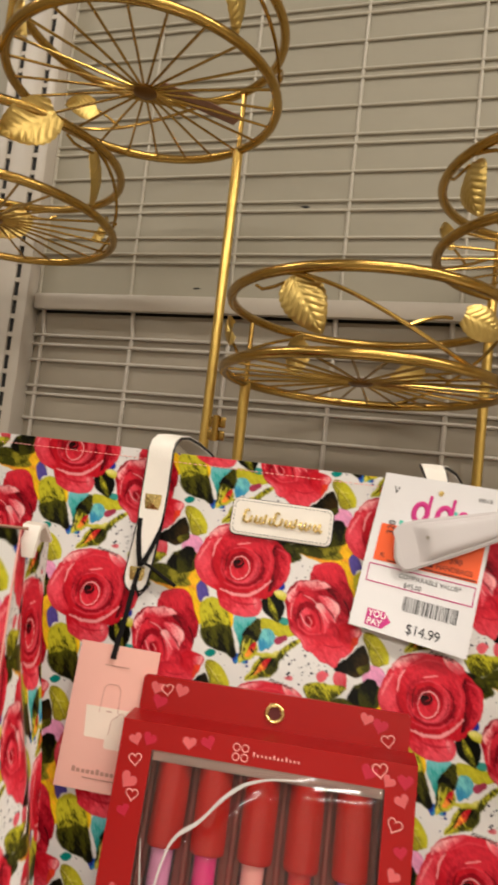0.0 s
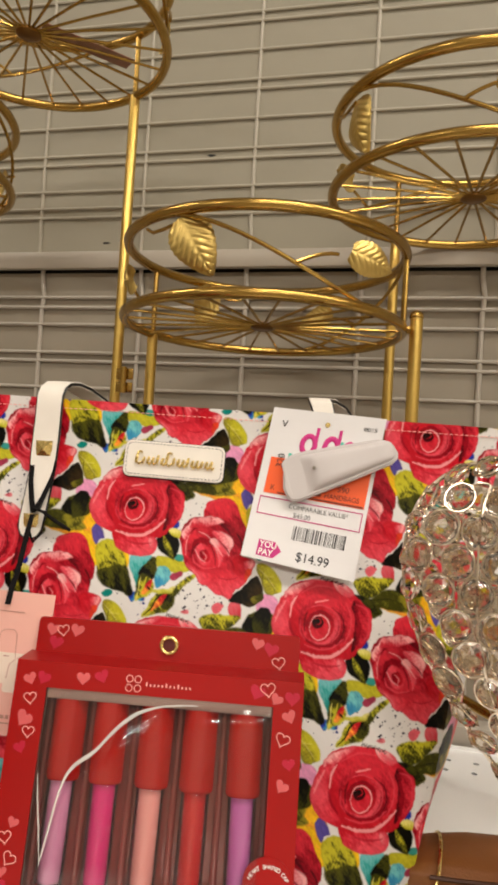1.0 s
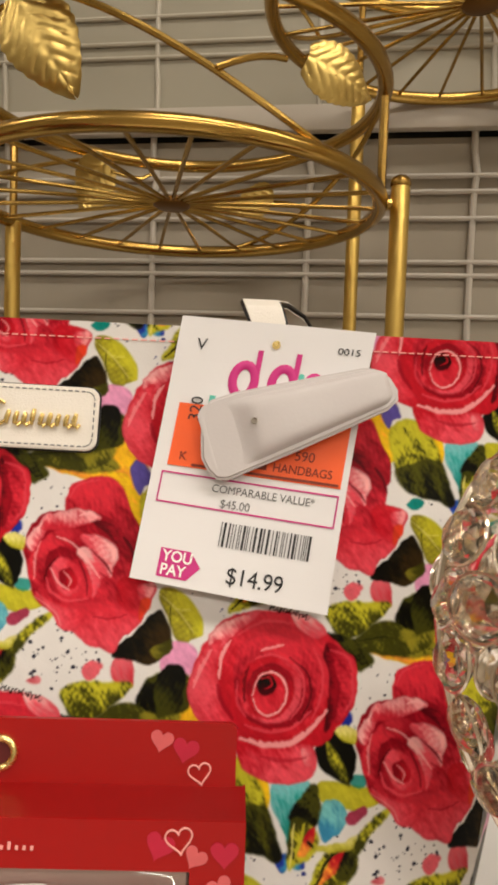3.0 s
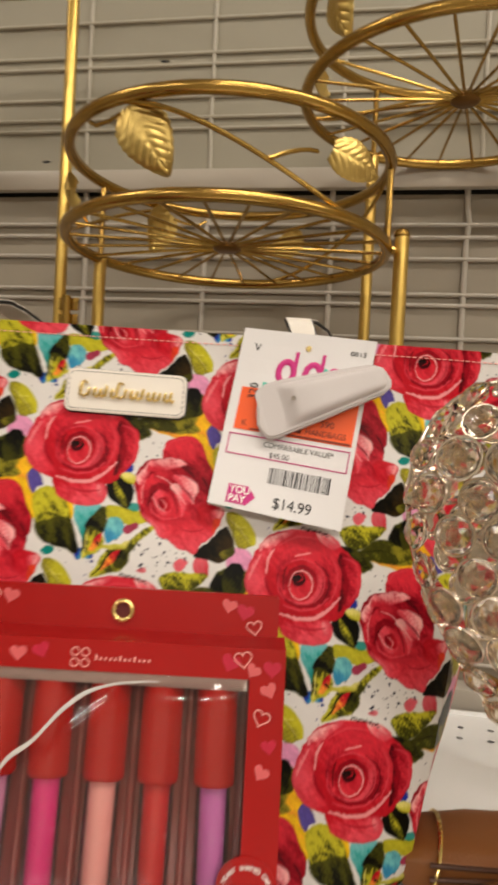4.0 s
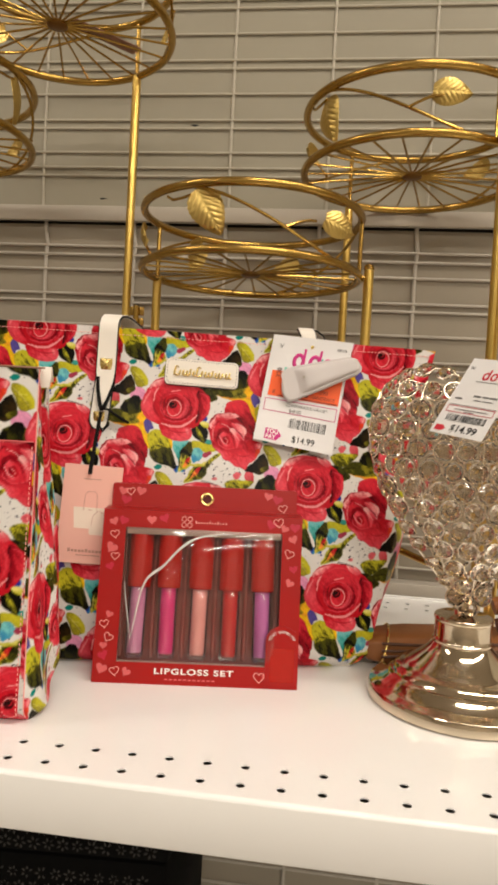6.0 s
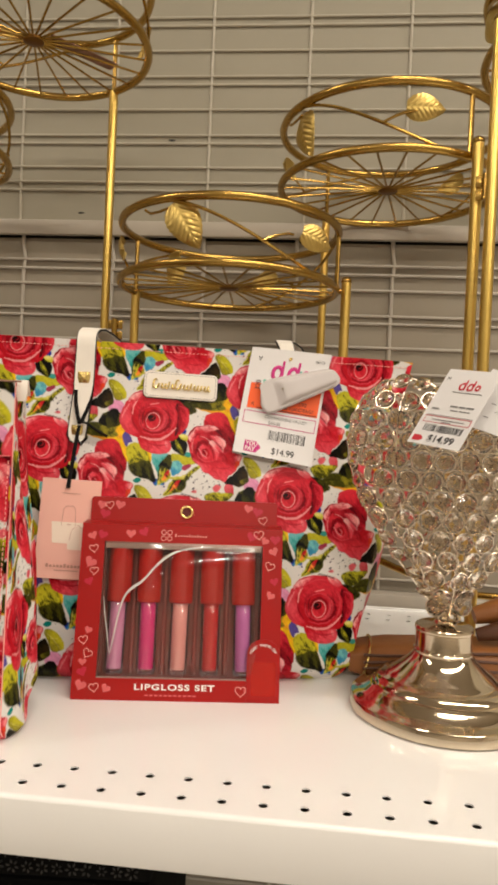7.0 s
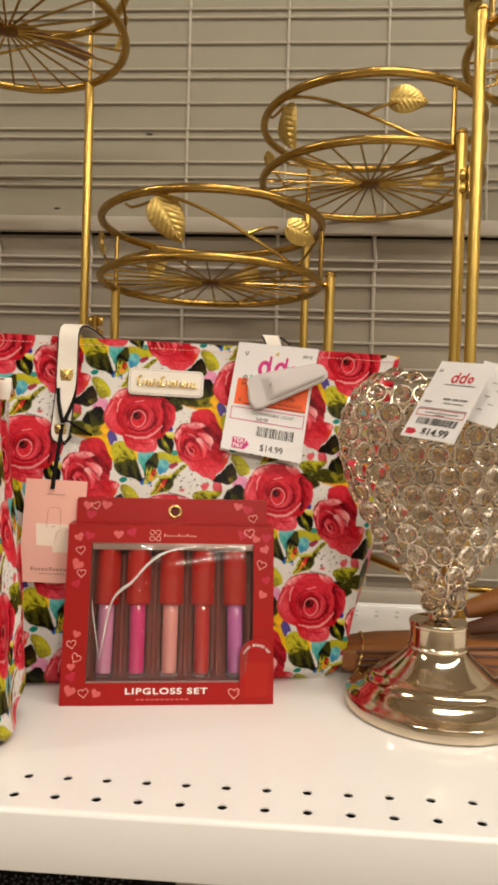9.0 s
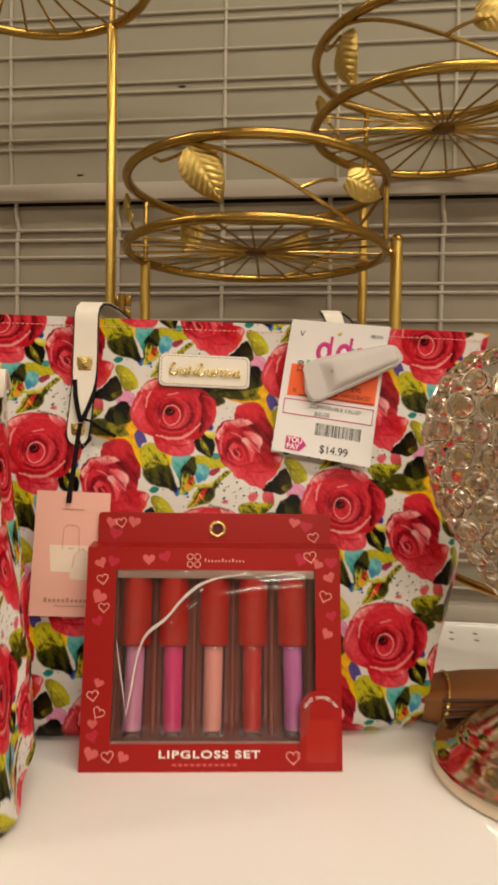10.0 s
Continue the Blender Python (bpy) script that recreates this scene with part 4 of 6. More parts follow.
def plant_stand(cx, cy, z, ball, leg, vine0=-129.0, lower_hoop=False, label="", first=(0, 0, 58, 30), second=(0, 0, 22, 6), more=(), bare=()):
    """One wheel-bottomed basket on two tube legs. ball: angle of the tall side post; leg: angle of the leg under the hoop."""
    e = empty("plant_stand", pose(cx, cy, SHELF), label, "plant stand", "gold plant stands")
    zl, zu = z - SHELF, z - SHELF + BASKET
    part("lower_hoop", hoop(bmesh.new(), (0, 0, zl), R_HOOP, 0.0047, 96), M_GOLD, e)
    part("upper_hoop", hoop(bmesh.new(), (0, 0, zu), R_HOOP, 0.0047, 96), M_GOLD, e)
    bm = bmesh.new()
    lathe(bm, [(0, -0.003), (0.009, -0.003), (0.0115, -0.0015), (0.0115, 0.0015), (0.009, 0.003), (0, 0.003)], 24, (0, 0, zl + 0.0015))
    part("hub", bm, M_BRONZE, e, "dark bronze hub")
    n = 24
    for i in range(n):
        a = 360 * i / n + 4
        part("spoke", tube(bmesh.new(), [on_hoop(a, zl + 0.0015, 0.004), on_hoop(a, zl + 0.0015, 0.06), on_hoop(a, zl, R_HOOP)], 0.00135, seg=7), M_GOLD, e)
    # vines and leaves
    for k in range(3):
        a0 = vine0 + 120 * k
        pts = []
        for i in range(25):
            f = i / 24
            zz = zu - (zu - zl) * (f * f * (3 - 2 * f)) * 0.98 - 0.001
            pts.append(on_hoop(a0 + 93 * f, zz, R_HOOP - 0.001))
        part("vine", tube(bmesh.new(), pts, 0.0018, seg=8), M_GOLD, e)
        b0 = a0 + 93 * 0.58
        zb = zu - (zu - zl) * 0.62
        br = [on_hoop(b0 + 15 * f, zb + 0.011 * math.sin(f * math.pi * 0.5), R_HOOP + 0.001) for f in (0, 0.2, 0.4, 0.6, 0.8, 1)]
        part("stalk", tube(bmesh.new(), br, 0.0015, seg=7), M_GOLD, e)
        add_leaf(e, b0 + 14 + (second[0] if k == 0 else 0), zb + 0.012 + second[1], second[2], R_HOOP + 0.001, 0.86, second[3] if k == 0 else 6)
        if k in bare:
            continue
        st = [on_hoop(a0 - 7, zu - 0.008), on_hoop(a0 - 3, zu - 0.013), on_hoop(a0 + 3, zu - 0.013), on_hoop(a0 + 8, zu - 0.011)]
        part("stalk", tube(bmesh.new(), st, 0.0015, seg=7), M_GOLD, e)
        add_leaf(e, a0 + 11 + first[0], zu - 0.006 + first[1], first[2], R_HOOP + 0.001, 1.14, first[3])
    for a, dz, tilt, yaw in more:
        add_leaf(e, a, zu + dz, tilt, R_HOOP + 0.004, 1.35 if yaw else 1.0, yaw)
    # tie rods between the hoops
    for a in (ball, leg):
        part("tie_rod", tube(bmesh.new(), [on_hoop(a, zl), on_hoop(a, zu)], 0.0028, seg=8), M_GOLD, e)
    # side post with a ball top
    p = on_hoop(ball, 0, R_HOOP + 0.0115)
    bm = bmesh.new()
    tube(bm, [(p.x, p.y, 0), (p.x, p.y, zl + 0.010)], 0.0058, seg=14)
    part("post", bm, M_POST, e)
    bm = bmesh.new()
    lathe(bm, [(0.0058, 0), (0.0064, 0.001), (0.0062, 0.003), (0.0052, 0.0055), (0.003, 0.007), (0, 0.0075)], 16, (p.x, p.y, zl + 0.010))
    part("cap", bm, M_GOLD, e)
    q = on_hoop(ball, zl, R_HOOP)
    part("weld", tube(bmesh.new(), [(q.x, q.y, zl), (p.x, p.y, zl)], 0.0035, seg=8), M_GOLD, e)
    # leg under the hoop
    p = on_hoop(leg, 0)
    part("leg", tube(bmesh.new(), [(p.x, p.y, 0), (p.x, p.y, zl)], 0.0054, seg=14), M_POST, e)
    if lower_hoop:
        part("foot_brace", tube(bmesh.new(), [(x - cx, y - cy, h) for x, y, h in ((0.070, 0.735, 0.103), (0.100, 0.672, 0.099), (0.130, 0.630, 0.093), (0.162, 0.600, 0.086), (0.195, 0.578, 0.077), (0.225, 0.563, 0.069), (0.258, 0.551, 0.062))], 0.0042, seg=10), M_GOLD, e, "curved brace near the foot")
    return e


def hinge(x, y, z):
    e = empty("hinge", pose(x, y, z), "small gold barrel hinge between two stand legs", "hinge", "stand hinges")
    bm = bmesh.new()
    tube(bm, [(0, -0.004, -0.013), (0, -0.004, 0.013)], 0.0036, seg=12)
    part("barrel", bm, M_GOLD, e)
    part("leaf_plate", boxed(-0.009, 0.009, -0.001, 0.001, -0.012, -0.002, 0.0005), M_GOLD, e)
    part("leaf_plate", boxed(-0.009, 0.009, -0.001, 0.001, 0.001, 0.012, 0.0005), M_GOLD, e)


plant_stand(-0.0285, 0.610, 1.600, 0, 164, vine0=-121, second=(7, 0.005, 17, -8), bare=(1,), label="low gold metal plant stand with a wheel base and leaves")
plant_stand(0.157, 0.634, 1.727, -55, 124, vine0=-152, lower_hoop=True, first=(-3, -0.004, 74, 4), second=(-4, 0.004, 4, 0), bare=(2,), label="taller gold metal plant stand with a wheel base and leaves")
plant_stand(-0.254, 0.542, 1.859, 216, 63, vine0=-165, bare=(2,), label="tallest gold metal plant stand with a vine of stamped leaves")
plant_stand(-0.434, 0.571, 1.747, 180, 215, vine0=-138, more=((-32, 0.002, 40, 172),), label="gold metal plant stand with leaves beside the slotted upright")
plant_stand(0.379, 0.553, 1.8415, -158, 22, vine0=-200, label="high gold metal plant stand with a tall side post")
strip = empty("paper_strip", pose(-0.212, 0.578, 1.8665, 0, 0, 48), "faded pink paper strip lying in the wire basket", "label")
part("sheet", boxed(-0.045, 0.045, -0.010, 0.010, 0.0, 0.0006), M_STRIP, strip, "", False)
hinge(-0.170, 0.622, 1.548)
hinge(0.2440, 0.5110, 1.688)

# ---------------------------------------------------------------- the rose tote
UC, H_BAG = -0.012, 0.311
BAG = empty("tote_bag", pose(-0.025, 0.395, SHELF, 0, 0, 11), "white vinyl tote bag printed with red roses and green leaves", "handbag", "rose print handbags")


def lean(h):
    s = np.clip(h / 0.30, 0, 1)
    return 0.055 * s * s * (3 - 2 * s)


def bag_half(s):
    return 0.165 + 0.068 * s


def bag_face(u, h):
    """Depth of the front panel at u, h (tote coordinates)."""
    s = np.clip(h / H_BAG, 0, 1)
    q = np.clip((u - UC) / bag_half(s), -1, 1)
    y = lean(h) - 0.004 * (1 - q * q) * np.sin(math.pi * s) + 0.010 * np.abs(q) ** 8
    y = y + 0.012 * (1 - np.clip(h / 0.016, 0, 1)) ** 2
    return y + 0.0016 * (fbm(u * 14 + 5, h * 14, 41) - 0.5) * np.clip(s * 6, 0, 1)


def front_panel(nu, nv):
    s = np.linspace(0, 1, nv)[:, None]
    q = np.linspace(-1, 1, nu)[None, :]
    s, q = np.broadcast_arrays(s, q)
    u = UC + q * bag_half(s) - 0.012 * np.sign(q) * np.clip(1 - s / 0.06, 0, 1) ** 2 * np.clip((np.abs(q) - 0.85) / 0.15, 0, 1)
    h = s * (H_BAG - 0.0022 * (q + 1)) + 0.0003
    return u, h, bag_face(u, h)


def tote():
    u, h, y = front_panel(900, 620)
    grid_mesh("front_panel", np.stack((u, y, h), -1), M_PRINT, BAG, painted(u, h))
    u2, h2, y2 = front_panel(60, 40)
    thick = 0.115 - 0.060 * (h2 / H_BAG)
    grid_mesh("lining", np.stack((UC + (u2 - UC) * 0.995, y2 + 0.0028, h2 - 0.0008), -1), M_LINING, BAG, flip=True)
    ub, hb, yb = front_panel(230, 170)
    tb = 0.115 - 0.060 * (hb / H_BAG)
    grid_mesh("back_panel", np.stack((ub, yb + tb, hb), -1), M_PRINT, BAG, painted(ub, hb, 0.05, 0.02), flip=True)
    grid_mesh("back_lining", np.stack((UC + (u2 - UC) * 0.995, y2 + thick - 0.0028, h2 - 0.0008), -1), M_LINING, BAG)
    # gussets, folded inwards
    for side in (-1, 1):
        n, m = 60, 200
        s = np.broadcast_to(np.linspace(0, 1, m)[:, None], (m, n))
        d = np.broadcast_to(np.linspace(0, 1, n)[None, :], (m, n))
        hh = s * (H_BAG - 0.0022 * (side + 1)) + 0.0003
        ue = UC + side * (bag_half(s) - 0.012 * np.clip(1 - s / 0.06, 0, 1) ** 2)
        ye = bag_face(ue, hh)
        tt = 0.115 - 0.060 * s
        fold = np.sin(math.pi * d) * (0.022 * smooth(0.55, 0.95, s) - (0.013 if side < 0 else 0.021) * np.sin(math.pi * np.clip((s - 0.04) / 0.66, 0, 1)))
        P = np.stack((ue - side * fold, ye + d * tt, hh), -1)
        grid_mesh("gusset", P, M_PRINT, BAG, painted(ue + side * d * tt, hh), flip=side < 0)
    part("base", boxed(UC - 0.152, UC + 0.152, 0.013, 0.105, 0.0, 0.004, 0.0015), M_LEATHER, BAG, "white vinyl base")
    # stitching along the top edge
    bm = bmesh.new()
    x = UC - 0.228
    while x < UC + 0.226:
        y = float(bag_face(np.array(x), np.array(0.302)))
        q = (x - UC) / 0.233
        z = 0.3045 - 0.0022 * (q + 1)
        box(bm, x, x + 0.0024, y - 0.0004, y + 0.0004, z, z + 0.0005)
        x += 0.0037
    part("stitching", bm, M_HEART_C, BAG, "pale stitches below the top edge", False)


tote()


def fy(u, h, off=0.0):
    return float(bag_face(np.array(float(u)), np.array(float(h)))) - off


def band(bm, pts, wides, thick, across=(1, 0, 0)):
    """A strap of given widths and thickness along pts, its width lying along across."""
    pts = [Vector(p) for p in pts]
    A = Vector(across)
    rings = []
    for i, p in enumerate(pts):
        d = (pts[min(i + 1, len(pts) - 1)] - pts[max(i - 1, 0)]).normalized()
        nrm = A.cross(d).normalized() * (thick / 2)
        a = A * (wides[i] / 2)
        rings.append([bm.verts.new(v) for v in (p - a - nrm, p + a - nrm, p + a + nrm, p - a + nrm)])
    for r, t in zip(rings, rings[1:]):
        for j in range(4):
            bm.faces.new((r[j], r[(j + 1) % 4], t[(j + 1) % 4], t[j]))
    bm.faces.new(rings[0][::-1])
    bm.faces.new(rings[-1])
    bmesh.ops.recalc_face_normals(bm, faces=bm.faces[:])
    return bm


def strap_edges(pts, wides, parent):
    bm = bmesh.new()
    for sg in (-1, 1):
        tube(bm, [(p[0] + sg * w / 2, p[1], p[2]) for p, w in zip(pts, wides)], 0.0012, seg=6)
    part("strap_edge", bm, M_EDGE, parent, "black painted strap edge")


def stud(parent, u, h, off, s=0.0042):
    bm = bmesh.new()
    y = fy(u, h, off)
    c = [bm.verts.new((u + a * s, y, h + b * s)) for a, b in ((-1, -1), (1, -1), (1, 1), (-1, 1))]
    t = bm.verts.new((u, y - 0.0034, h))
    for i in range(4):
        bm.faces.new((c[i], c[(i + 1) % 4], t))
    bm.faces.new(c[::-1])
    part("stud", bm, M_BRASS, parent, "gold pyramid stud", False)


def straps():
    # left strap: it comes over the rim, narrows below its stud and ends on a wider tab
    ua = -0.1055
    tab, tw = [], []
    for h, w, d in ((0.2118, 0.006, 0.0), (0.2135, 0.011, 0.0), (0.217, 0.0148, 0.0), (0.223, 0.0162, 0.0), (0.235, 0.0165, 0.0005), (0.25, 0.0165, 0.001), (0.262, 0.0165, 0.0015)):
        tab.append((ua - 0.003 + 2 * d, fy(ua, h, 0.0022), h))
        tw.append(w)
    tb = part("strap_tab", band(bmesh.new(), tab, tw, 0.0030), M_LEATHER, BAG, "white leather strap tab")
    strap_edges(tab, tw, tb)
    pts, w = [], []
    for h, ww in ((0.230, 0.003), (0.235, 0.0052), (0.243, 0.0085), (0.251, 0.0125), (0.259, 0.0158), (0.267, 0.0172), (0.280, 0.0174), (0.292, 0.0172), (0.303, 0.0170), (0.311, 0.0172)):
        pts.append((ua + 0.0012 * (h - 0.21) / 0.1, fy(ua, h, 0.0058), h))
        w.append(ww)
    y0 = fy(ua, 0.311)
    for du, dy, h in ((0.002, -0.003, 0.3165), (0.004, 0.003, 0.3205), (0.008, 0.012, 0.322), (0.014, 0.022, 0.3195), (0.022, 0.032, 0.3135), (0.032, 0.040, 0.302), (0.042, 0.044, 0.285)):
        pts.append((ua + du, y0 + dy, h))
        w.append(0.0172)
    st = part("strap", band(bmesh.new(), pts, w, 0.0034), M_LEATHER, BAG, "white leather shoulder strap")
    strap_edges(pts, w, st)
    stud(st, ua + 0.0007, 0.273, 0.0076, 0.0058)
    stud(tb, ua - 0.003, 0.2228, 0.0040, 0.0052)
    # right strap, mostly behind the price ticket
    ub = 0.089
    pts, w = [], []
    for h in (0.2115, 0.2175, 0.24, 0.275, 0.29, 0.303, 0.311):
        pts.append((ub, fy(ub, h, 0.0026), h))
        w.append(0.014 if h > 0.22 else 0.009)
    y0 = fy(ub, 0.311)
    for du, dy, h in ((-0.002, -0.001, 0.3165), (-0.003, 0.004, 0.3195), (0.002, 0.014, 0.3205), (0.010, 0.022, 0.317), (0.018, 0.030, 0.308), (0.024, 0.034, 0.295)):
        pts.append((ub + du, y0 + dy, h))
        w.append(0.0148)
    st = part("strap", band(bmesh.new(), pts, w, 0.0034), M_LEATHER, BAG, "white leather shoulder strap")
    strap_edges(pts, w, st)
    stud(st, ub, 0.273, 0.0045)


straps()


def logo_plate():
    bm = bmesh.new()
    plate(bm, rounded(-0.0352, 0.0352, -0.0128, 0.0128, 0.0045), -0.0024, 0.0)
    bmesh.ops.bevel(bm, geom=[e for e in bm.edges if abs(e.verts[0].co.y - e.verts[1].co.y) < 1e-6], offset=0.0005, segments=2, affect="EDGES")
    ob = part("name_plate", bm, M_LEATHER, BAG, "white leather plate with gold ornament bars")
    u, h = -0.0135, 0.2697
    ob.matrix_basis = pose(u, fy(u, h, 0.0010), h, -9, 1.5, 0)
    bm = bmesh.new()
    plate(bm, rounded(-0.0358, 0.0358, -0.0134, 0.0134, 0.005), 0.0, 0.0012)
    part("plate_edge", bm, M_EDGE, ob, "black edge of the plate", False)
    # gold ornament: a row of upright and leaning bars of lettering size
    x = -0.0265
    tall = (1.25, 0.7, 0.75, 0.7, 1.0, 0.7, 1.3, 0.8, 0.75, 0.7, 0.95, 0.7, 0.75, 0.7, 0.7, 0.8)
    for i, t in enumerate(tall):
        bm = bmesh.new()
        w = 0.0026 if t < 1.1 else 0.0040
        hgt = 0.0066 * t
        tube(bm, [(x, -0.0034, -0.0035), (x + 0.0004, -0.0038, -0.0035 + hgt * 0.5), (x + 0.0010, -0.0034, -0.0035 + hgt)], [0.0008, 0.0011, 0.0008], seg=8)
        if i % 3 != 1:
            tube(bm, [(x + 0.0006, -0.0034, -0.0030), (x + w * 0.6, -0.0038, -0.0040), (x + w, -0.0034, -0.0025)], [0.0006, 0.0009, 0.0006], seg=7)
        if i in (0, 6):
            tube(bm, [(x + 0.0008, -0.0034, -0.0038 + hgt), (x + w * 0.6, -0.0037, -0.0032 + hgt), (x + w, -0.0034, -0.0042 + hgt)], [0.0006, 0.0008, 0.0006], seg=7)
        x += w + 0.0007
        part("ornament_bar", bm, M_BRASS, ob, "raised polished gold bar")
    bm = bmesh.new()
    out = rounded(-0.0335, 0.0335, -0.0111, 0.0111, 0.0035, 8)
    for i in range(0, len(out)):
        a, b = Vector((*out[i], 0)), Vector((*out[(i + 1) % len(out)], 0))
        L = (b - a).length
        k = max(1, int(L / 0.0026))
        for j in range(k):
            p, q = a.lerp(b, (j + 0.15) / k), a.lerp(b, (j + 0.75) / k)
            tube(bm, [(p.x, -0.0025, p.y), (q.x, -0.0025, q.y)], 0.00028, seg=5)
    part("stitching", bm, M_GREYINK, ob, "fine dark stitches", False)


logo_plate()


def hang_tag():
    """The blush card on its black ribbon."""
    e = empty("hang_tag", BAG.matrix_world @ pose(-0.1085, fy(-0.108, 0.135, 0.010), 0.1345, -7, 2.5, 3), "blush pink card hang tag on a black ribbon", "tag")
    w, h = 0.0262, 0.0446
    card = part("card", plate(bmesh.new(), [(-w, -h), (w, -h), (w, h), (-w, h)], 0.0, 0.0006), M_PINKCARD, e, smooth=False)
    part("drawing", plate(bmesh.new(), [(-0.013, -0.013), (0.013, -0.0135), (0.0152, 0.006), (-0.015, 0.006)], -0.0003, -0.0001), M_CREAM, card, "cream drawing of a handbag", False)
    bm = bmesh.new()
    tube(bm, [(-0.006, -0.0004, 0.003), (-0.0055, -0.0004, 0.018), (-0.003, -0.0004, 0.0205), (0.003, -0.0004, 0.0205), (0.0052, -0.0004, 0.018), (0.006, -0.0004, 0.003)], 0.0002, seg=5)
    tube(bm, [(0.002, -0.0005, -0.010), (0.003, -0.0005, -0.001), (0.0085, -0.0005, 0.004), (0.014, -0.0005, -0.001), (0.015, -0.0005, -0.010)], 0.0002, seg=5)
    part("drawn_line", bm, M_BROWNINK, card, "thin drawn handles", False)
    part("drawing", plate(bmesh.new(), rounded(0.0005, 0.0162, -0.0185, -0.0085, 0.002), -0.0004, -0.0002), M_CREAM, card, "cream drawing of a purse", False)
    bars([(-0.008, 0.008, 0.0315, 0.0321), (-0.0016, 0.002, 0.0035, 0.0041)], M_BROWNINK, card)
    bars([(-0.0165 + 0.0031 * i, -0.0165 + 0.0031 * i + 0.0022, -0.0345, -0.0345 + (0.0032 if i in (0, 5) else 0.0022)) for i in range(11)], M_BROWNINK, card)
    bars([(-0.009, 0.012, -0.0375, -0.0368)], M_BROWNINK, card)
    rib = empty("tag_ribbon", BAG.matrix_world, "black satin ribbon knotted round the strap", "ribbon")

    def ribbon(name, way, wides):
        pts = [(u, fy(u, h, d), h) for u, h, d in way]
        part(name, band(bmesh.new(), pts, wides, 0.0009), M_RIBBON, rib)

    ribbon("hanging_end", ((-0.1058, 0.228, 0.0105), (-0.1072, 0.216, 0.0110), (-0.1085, 0.203, 0.0105), (-0.1095, 0.190, 0.0115), (-0.1098, 0.181, 0.0165), (-0.1101, 0.1710, 0.0182)), (0.0028, 0.0034, 0.0036, 0.0036, 0.0036, 0.0036))
    ribbon("loop", ((-0.1115, 0.262, 0.0070), (-0.1110, 0.250, 0.0078), (-0.1085, 0.238, 0.0086), (-0.1058, 0.229, 0.0102)), (0.0030, 0.0034, 0.0036, 0.0034))
    ribbon("loop", ((-0.0965, 0.264, 0.0065), (-0.0972, 0.252, 0.0072), (-0.1010, 0.240, 0.0082), (-0.1052, 0.230, 0.0102)), (0.0026, 0.0030, 0.0034, 0.0032))
    bm = bmesh.new()
    tube(bm, [(-0.1062, fy(-0.106, 0.23, 0.0105), 0.2325), (-0.0990, fy(-0.099, 0.231, 0.0095), 0.2300), (-0.0900, fy(-0.09, 0.225, 0.0075), 0.2240), (-0.0800, fy(-0.08, 0.219, 0.0055), 0.2185)], [0.0016, 0.0026, 0.0032, 0.0030], seg=8, flat=0.4)
    part("loose_end", bm, M_RIBBON, rib)
    bm = bmesh.new()
    tube(bm, [(-0.1085, fy(-0.108, 0.215, 0.0065), 0.2180), (-0.1035, fy(-0.103, 0.2105, 0.0080), 0.2095), (-0.0985, fy(-0.098, 0.215, 0.0065), 0.2165)], 0.0011, seg=7)
    part("knot", bm, M_RIBBON, rib)


hang_tag()


def bend(thing, corners, W, H, off, curl=0.0):
    """Lays a flat card built in x (0..W) and z (-H..0) on the tote, its four corners at the given u, h."""
    tl, tr, bl, br = [Vector(c) for c in corners]
    done = set()
    for ob in thing.children_recursive:
        if ob.type != "MESH" or ob.data.name in done:
            continue
        done.add(ob.data.name)
        for v in ob.data.vertices:
            a, b = v.co.x / W, -v.co.z / H
            p = (tl * (1 - a) + tr * a) * (1 - b) + (bl * (1 - a) + br * a) * b
            y = v.co.y
            v.co = (p.x, fy(p.x, p.y, off) - curl * b * b + y, p.y)


def barcode(x0, x1, z0, z1, seed):
    r = random.Random(seed)
    x, out = x0, []
    while x < x1:
        w = r.choice((0.0003, 0.0003, 0.0006, 0.0009))
        out.append((x, min(x + w, x1), z0, z1))
        x += w + r.choice((0.0005, 0.0008, 0.0011))
    return out


